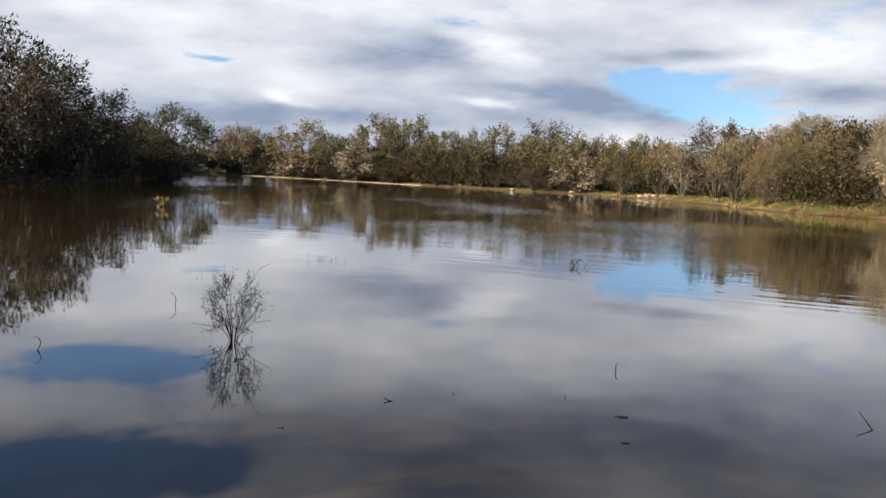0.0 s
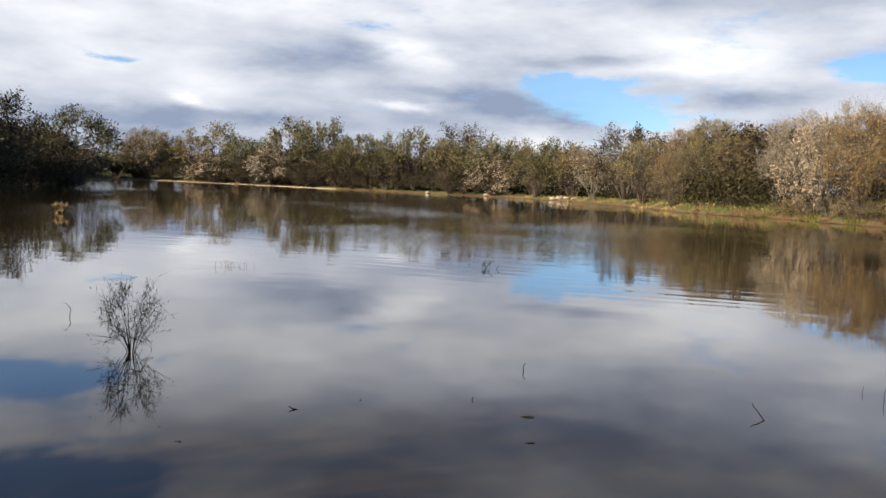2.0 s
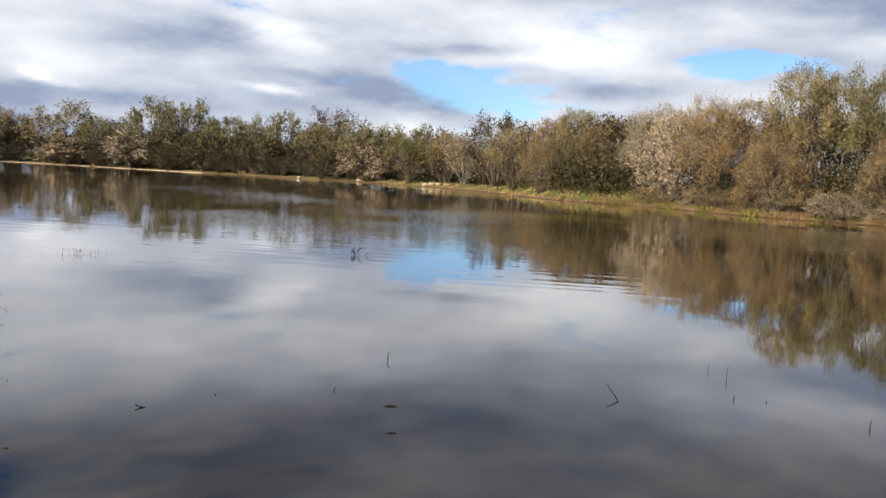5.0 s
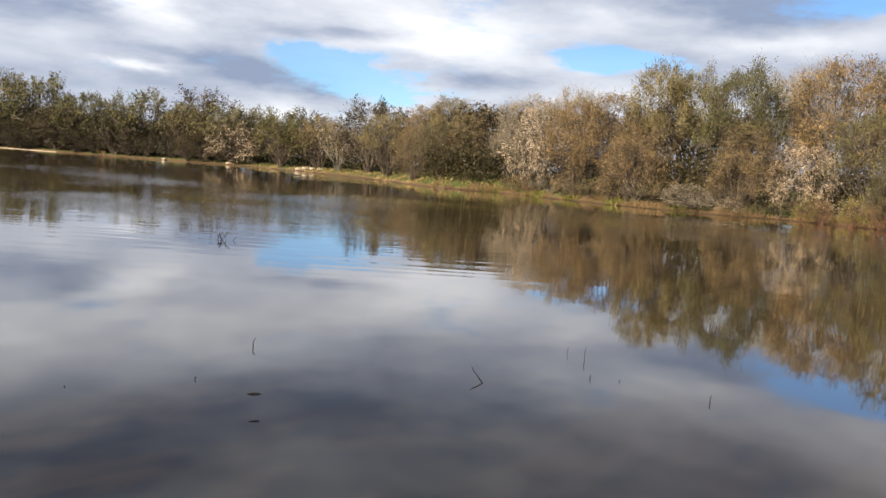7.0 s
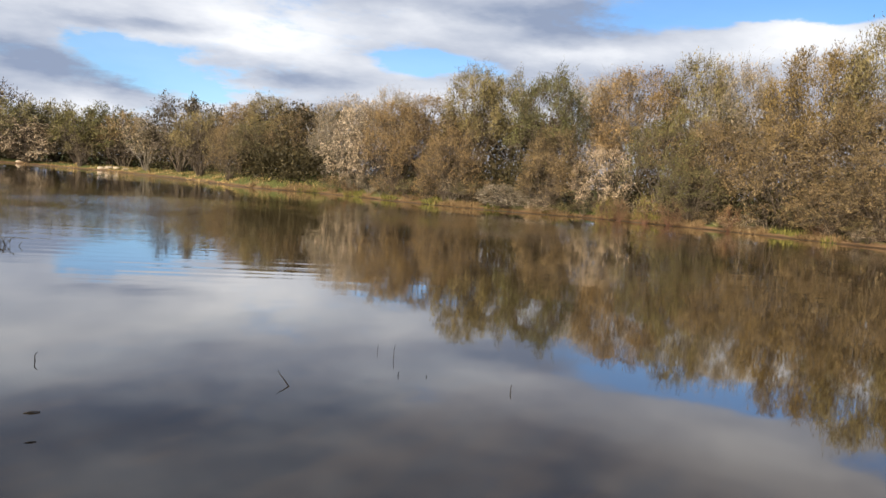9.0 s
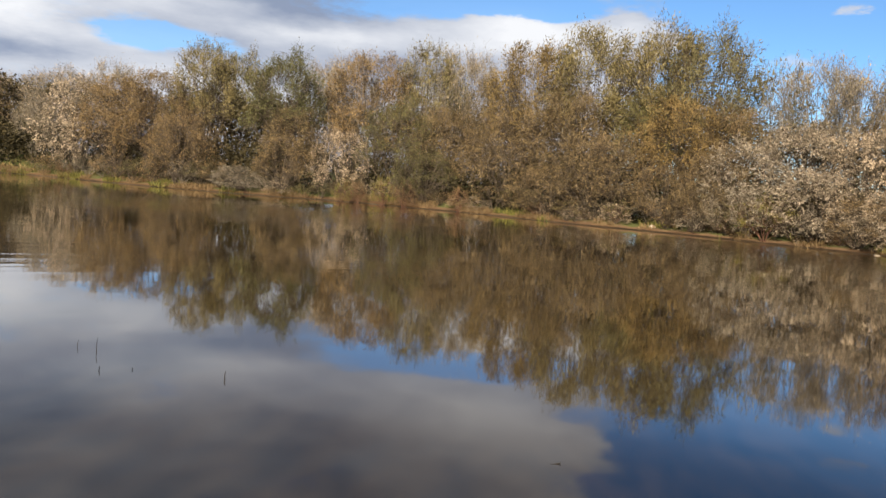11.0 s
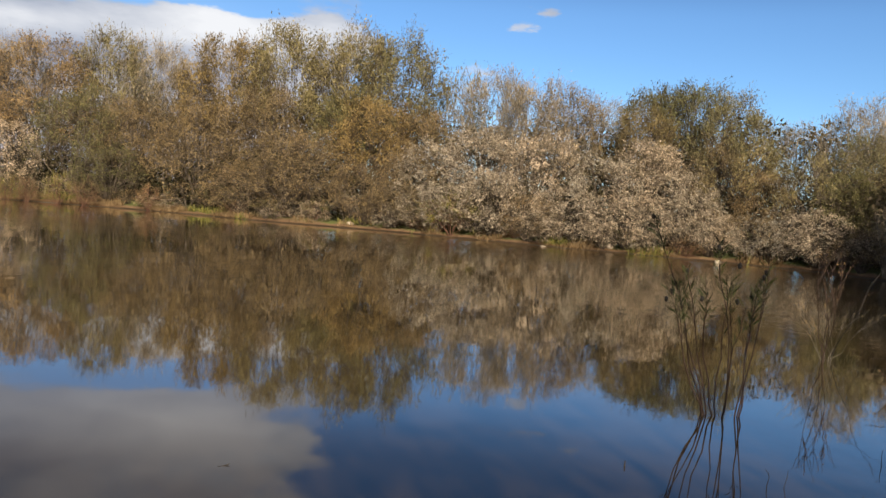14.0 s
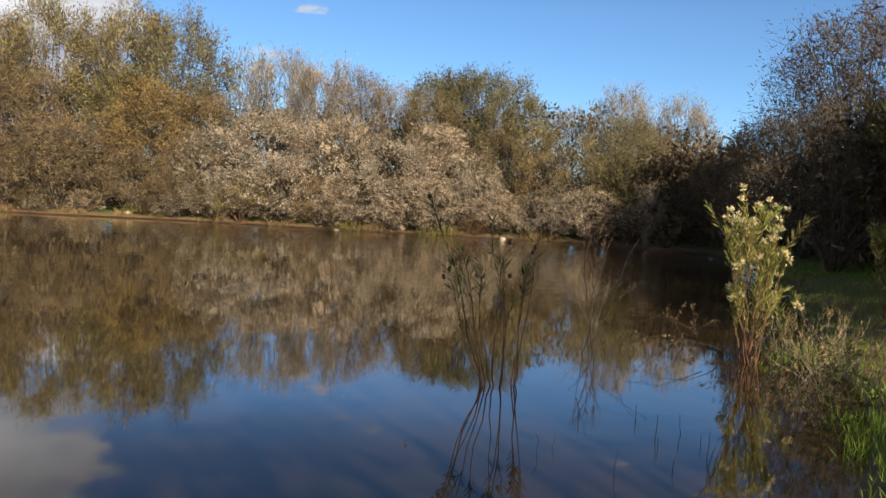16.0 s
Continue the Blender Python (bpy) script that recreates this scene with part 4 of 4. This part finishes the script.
def twig_thing(name, label, points, radius, seed, fork=None):
    root = tagged(new(name), label, "twig")
    base = np.array(points[0])
    root.location = base
    for n, (a, b) in enumerate(zip(points[:-1], points[1:])):
        part("stick", tubes(np.array([bent(np.array(a) - base, np.array(b) - base, 0.05, 6, seed + n)]), [radius * (1 - 0.3 * n)], [radius * (0.45 - 0.1 * n)], 6), [BARK["black"]], root)
    return root


UP = "thin black twig standing out of the water"
twig_thing("twig", "straight black twig leaning out of the water", [(2.985, 5.06, -0.02), (2.95, 5.22, 0.09)], 0.006, 600)
twig_thing("twig", UP, [(1.53, 6.46, -0.03), (1.52, 6.46, 0.045), (1.54, 6.46, 0.07)], 0.006, 610)
twig_thing("twig", "small black twig floating on the pond", [(-0.30, 5.28, -0.008), (-0.385, 5.29, 0.02)], 0.007, 615)
twig_thing("twig", "black stick lying on the water", [(1.22, 5.15, -0.003), (1.31, 5.13, 0.003)], 0.007, 620)
twig_thing("twig", "black stick lying on the water", [(1.13, 4.6, -0.003), (1.19, 4.59, 0.003)], 0.005, 625)
twig_thing("twig", UP, [(0.93, 5.55, -0.02), (0.945, 5.56, 0.022)], 0.005, 630)
twig_thing("twig", "tiny black twig tip above the water", [(0.11, 5.53, -0.01), (0.115, 5.53, 0.008)], 0.006, 635)
twig_thing("twig", "small black chip on the water", [(-1.0, 4.62, -0.004), (-0.96, 4.61, 0.005)], 0.007, 640)
twig_thing("twig", "curled black stem rising from the pond", [(-3.38, 6.32, -0.03), (-3.33, 6.33, 0.07), (-3.37, 6.33, 0.115), (-3.40, 6.33, 0.10)], 0.006, 645)
twig_thing("twig", "curled black stem rising from the pond", [(-3.0, 8.67, -0.03), (-2.99, 8.68, 0.08), (-3.04, 8.68, 0.15), (-3.08, 8.68, 0.145)], 0.006, 650)
twig_thing("twig", "curled black stem rising from the pond", [(-2.78, 8.95, -0.02), (-2.75, 8.95, 0.02), (-2.79, 8.95, 0.05), (-2.74, 8.95, 0.055)], 0.006, 655)
twig_thing("twig", UP, [(4.27, 5.61, -0.03), (4.275, 5.61, 0.06), (4.285, 5.61, 0.11)], 0.004, 660)
twig_thing("twig", UP, [(4.25, 5.84, -0.03), (4.255, 5.84, 0.06)], 0.003, 665)
twig_thing("twig", UP, [(3.92, 5.03, -0.03), (3.93, 5.03, 0.035)], 0.005, 670)
twig_thing("twig", UP, [(4.12, 4.91, -0.02), (4.125, 4.91, 0.018)], 0.005, 675)
twig_thing("twig", "thin black curved twig standing out of the water", [(4.49, 4.28, -0.03), (4.475, 4.28, 0.03), (4.49, 4.285, 0.055)], 0.006, 680)
twig_thing("twig", UP, [(5.71, -0.66, -0.02), (5.715, -0.665, 0.035)], 0.007, 685)
twig_thing("twig", "small floating leaf scrap on the pond", [(4.64, 1.64, -0.003), (4.69, 1.59, 0.008)], 0.005, 690)
twig_thing("twig", UP, [(5.64, -1.52, -0.05), (5.65, -1.53, 0.08), (5.60, -1.49, 0.14)], 0.0035, 695)
twig_thing("twig", UP, [(5.72, -1.62, -0.05), (5.76, -1.66, 0.1)], 0.003, 700)
twig_thing("twig", "long pale dry stem leaning over the water", [(11.2, -3.3, -0.05), (11.27, -3.6, 0.6), (11.35, -4.05, 1.5)], 0.006, 705)
twig_thing("twig", "arched dry stem bending over the water", [(9.2, -4.2, 0.1), (9.0, -3.75, 0.22), (8.75, -3.3, 0.1)], 0.006, 710)
twig_thing("twig", "arched dry stem bending over the water", [(9.4, -4.1, 0.2), (9.5, -3.6, 0.42), (9.35, -3.2, 0.35)], 0.005, 720)
for n in range(9):
    q = np.random.default_rng(740 + n)
    x, y = 5.0 + 1.6 * q.random(), -1.9 - 0.9 * q.random()
    twig_thing("twig", "thin dark weed stem rising from shallow water", [(x, y, -0.08), (x + q.normal() * 0.03, y + q.normal() * 0.03, 0.05 + 0.14 * q.random())], 0.0035, 740 + n)

# stones on the far spit and along the east bank
for n, (x, y, size) in enumerate(((24.6, 92.6, 0.55), (25.3, 92.0, 0.4), (24.0, 93.4, 0.45), (25.9, 90.6, 0.35), (36.9, -7.2, 0.28), (37.6, -0.6, 0.25), (36.9, 2.4, 0.2), (36.2, -5.2, 0.2), (38.9, 12.5, 0.25), (17.8, 105.9, 0.4), (10.4, 112.4, 0.35))):
    v, f = ball((0, 0, 0), (size, size * 0.7, size * 0.45), 800 + n)
    ob = mesh_object("stone", v, f, [STONE])
    ob.location = (x, y, float(ground_z(x, y)) + size * 0.15)
    tagged(ob, "pale tan stone lying on the shore", "stone", "stones on the shore")

# pale line of dry mud along the far shore
lines = BANK[27 * 6 + 2:29 * 6 + 4]
v, f = tubes(np.array([np.column_stack([lines[:, 0], lines[:, 1] - 1.2, np.full(len(lines), -0.04)])]), [0.12], [0.08], 8)
tagged(mesh_object("mud_bar", v * np.array([1, 1, 0.7]), f, [STONE]), "pale dry mud bar along the far shore", "mud bar", kind="structure")

# ---- weeds and grass ----


def scatter(name, label, spots, material, low, high, width, seed, lean=0.35):
    q = np.random.default_rng(seed)
    n = len(spots)
    z = ground_z(spots[:, 0], spots[:, 1])
    roots = np.column_stack([spots, z - 0.02])
    ways = np.column_stack([q.normal(size=(n, 2)) * lean, np.ones(n)])
    v, f = blades(roots, ways, q.normal(size=(n, 3)) * [1, 1, 0.2], low + (high - low) * q.random(n), np.full(n, width), 0.2)
    return tagged(mesh_object(name, v, f, [material]), label, "grass", kind="stuff")


def spots_on(low, high, count, from_shore, to_shore, seed, clumps=0.0):
    q = np.random.default_rng(seed)
    p = np.array(low) + (np.array(high) - np.array(low)) * q.random((count, 2))
    d = shore_distance(p[:, 0], p[:, 1])
    keep = (d > from_shore) & (d < to_shore) & (wobble(p[:, 0], p[:, 1], 0.6, seed) > clumps)
    return p[keep]


def bank_spots(first, last, count, low, high, seed, clumps):
    """Spots along the shoreline, low to high metres inland, in clumps."""
    q = np.random.default_rng(seed)
    line = BANK[first * 6:last * 6 + 1]
    step = np.diff(line, axis=0)
    i = q.choice(len(step), count, p=np.hypot(*step.T) / np.hypot(*step.T).sum())
    way = unit(step[i])
    p = line[i] + step[i] * q.random((count, 1)) + np.column_stack([way[:, 1], -way[:, 0]]) * (low + (high - low) * q.random((count, 1)))
    return p[wobble(p[:, 0], p[:, 1], 0.6, seed) > clumps]


scatter("grass", "bright green grass on the near bank", spots_on((4, -16), (24, -2.5), 110000, 0.02, 9, 900, -0.5), LEAF["grass"], 0.04, 0.13, 0.008, 901)
scatter("grass", "sparse green grass tufts in the shallows", spots_on((4.5, -7), (11, -2.5), 20000, -0.9, 0.4, 910, 0.3), LEAF["grass"], 0.08, 0.22, 0.007, 911)
scatter("dry_grass", "tan dry grass among the green", spots_on((4, -14), (18, -2.5), 20000, 0.1, 7, 920, 0.2), LEAF["straw"], 0.06, 0.2, 0.006, 921)
scatter("grass", "short green grass on the far spit", spots_on((24, 50), (40, 100), 22000, 0.4, 6, 930, -0.5), LEAF["sedge"], 0.10, 0.35, 0.05, 931)
scatter("dry_grass", "rusty dry grass along the east bank", bank_spots(8, 21, 34000, 0.0, 1.2, 940, 0.0), LEAF["rust"], 0.08, 0.42, 0.03, 941)
scatter("grass", "yellow-green weeds along the east bank", bank_spots(8, 21, 22000, -0.1, 1.6, 950, 0.3), LEAF["weed"], 0.12, 0.5, 0.04, 951)
scatter("dry_grass", "tan dry grass on the far spit", bank_spots(20, 26, 7000, 0.0, 4.0, 960, 0.2), LEAF["straw"], 0.1, 0.35, 0.05, 961)
scatter("dry_grass", "dull brown dry grass along the west bank", bank_spots(30, 35, 12000, -0.3, 2.0, 970, 0.0), LEAF["rust"], 0.2, 0.7, 0.06, 971)
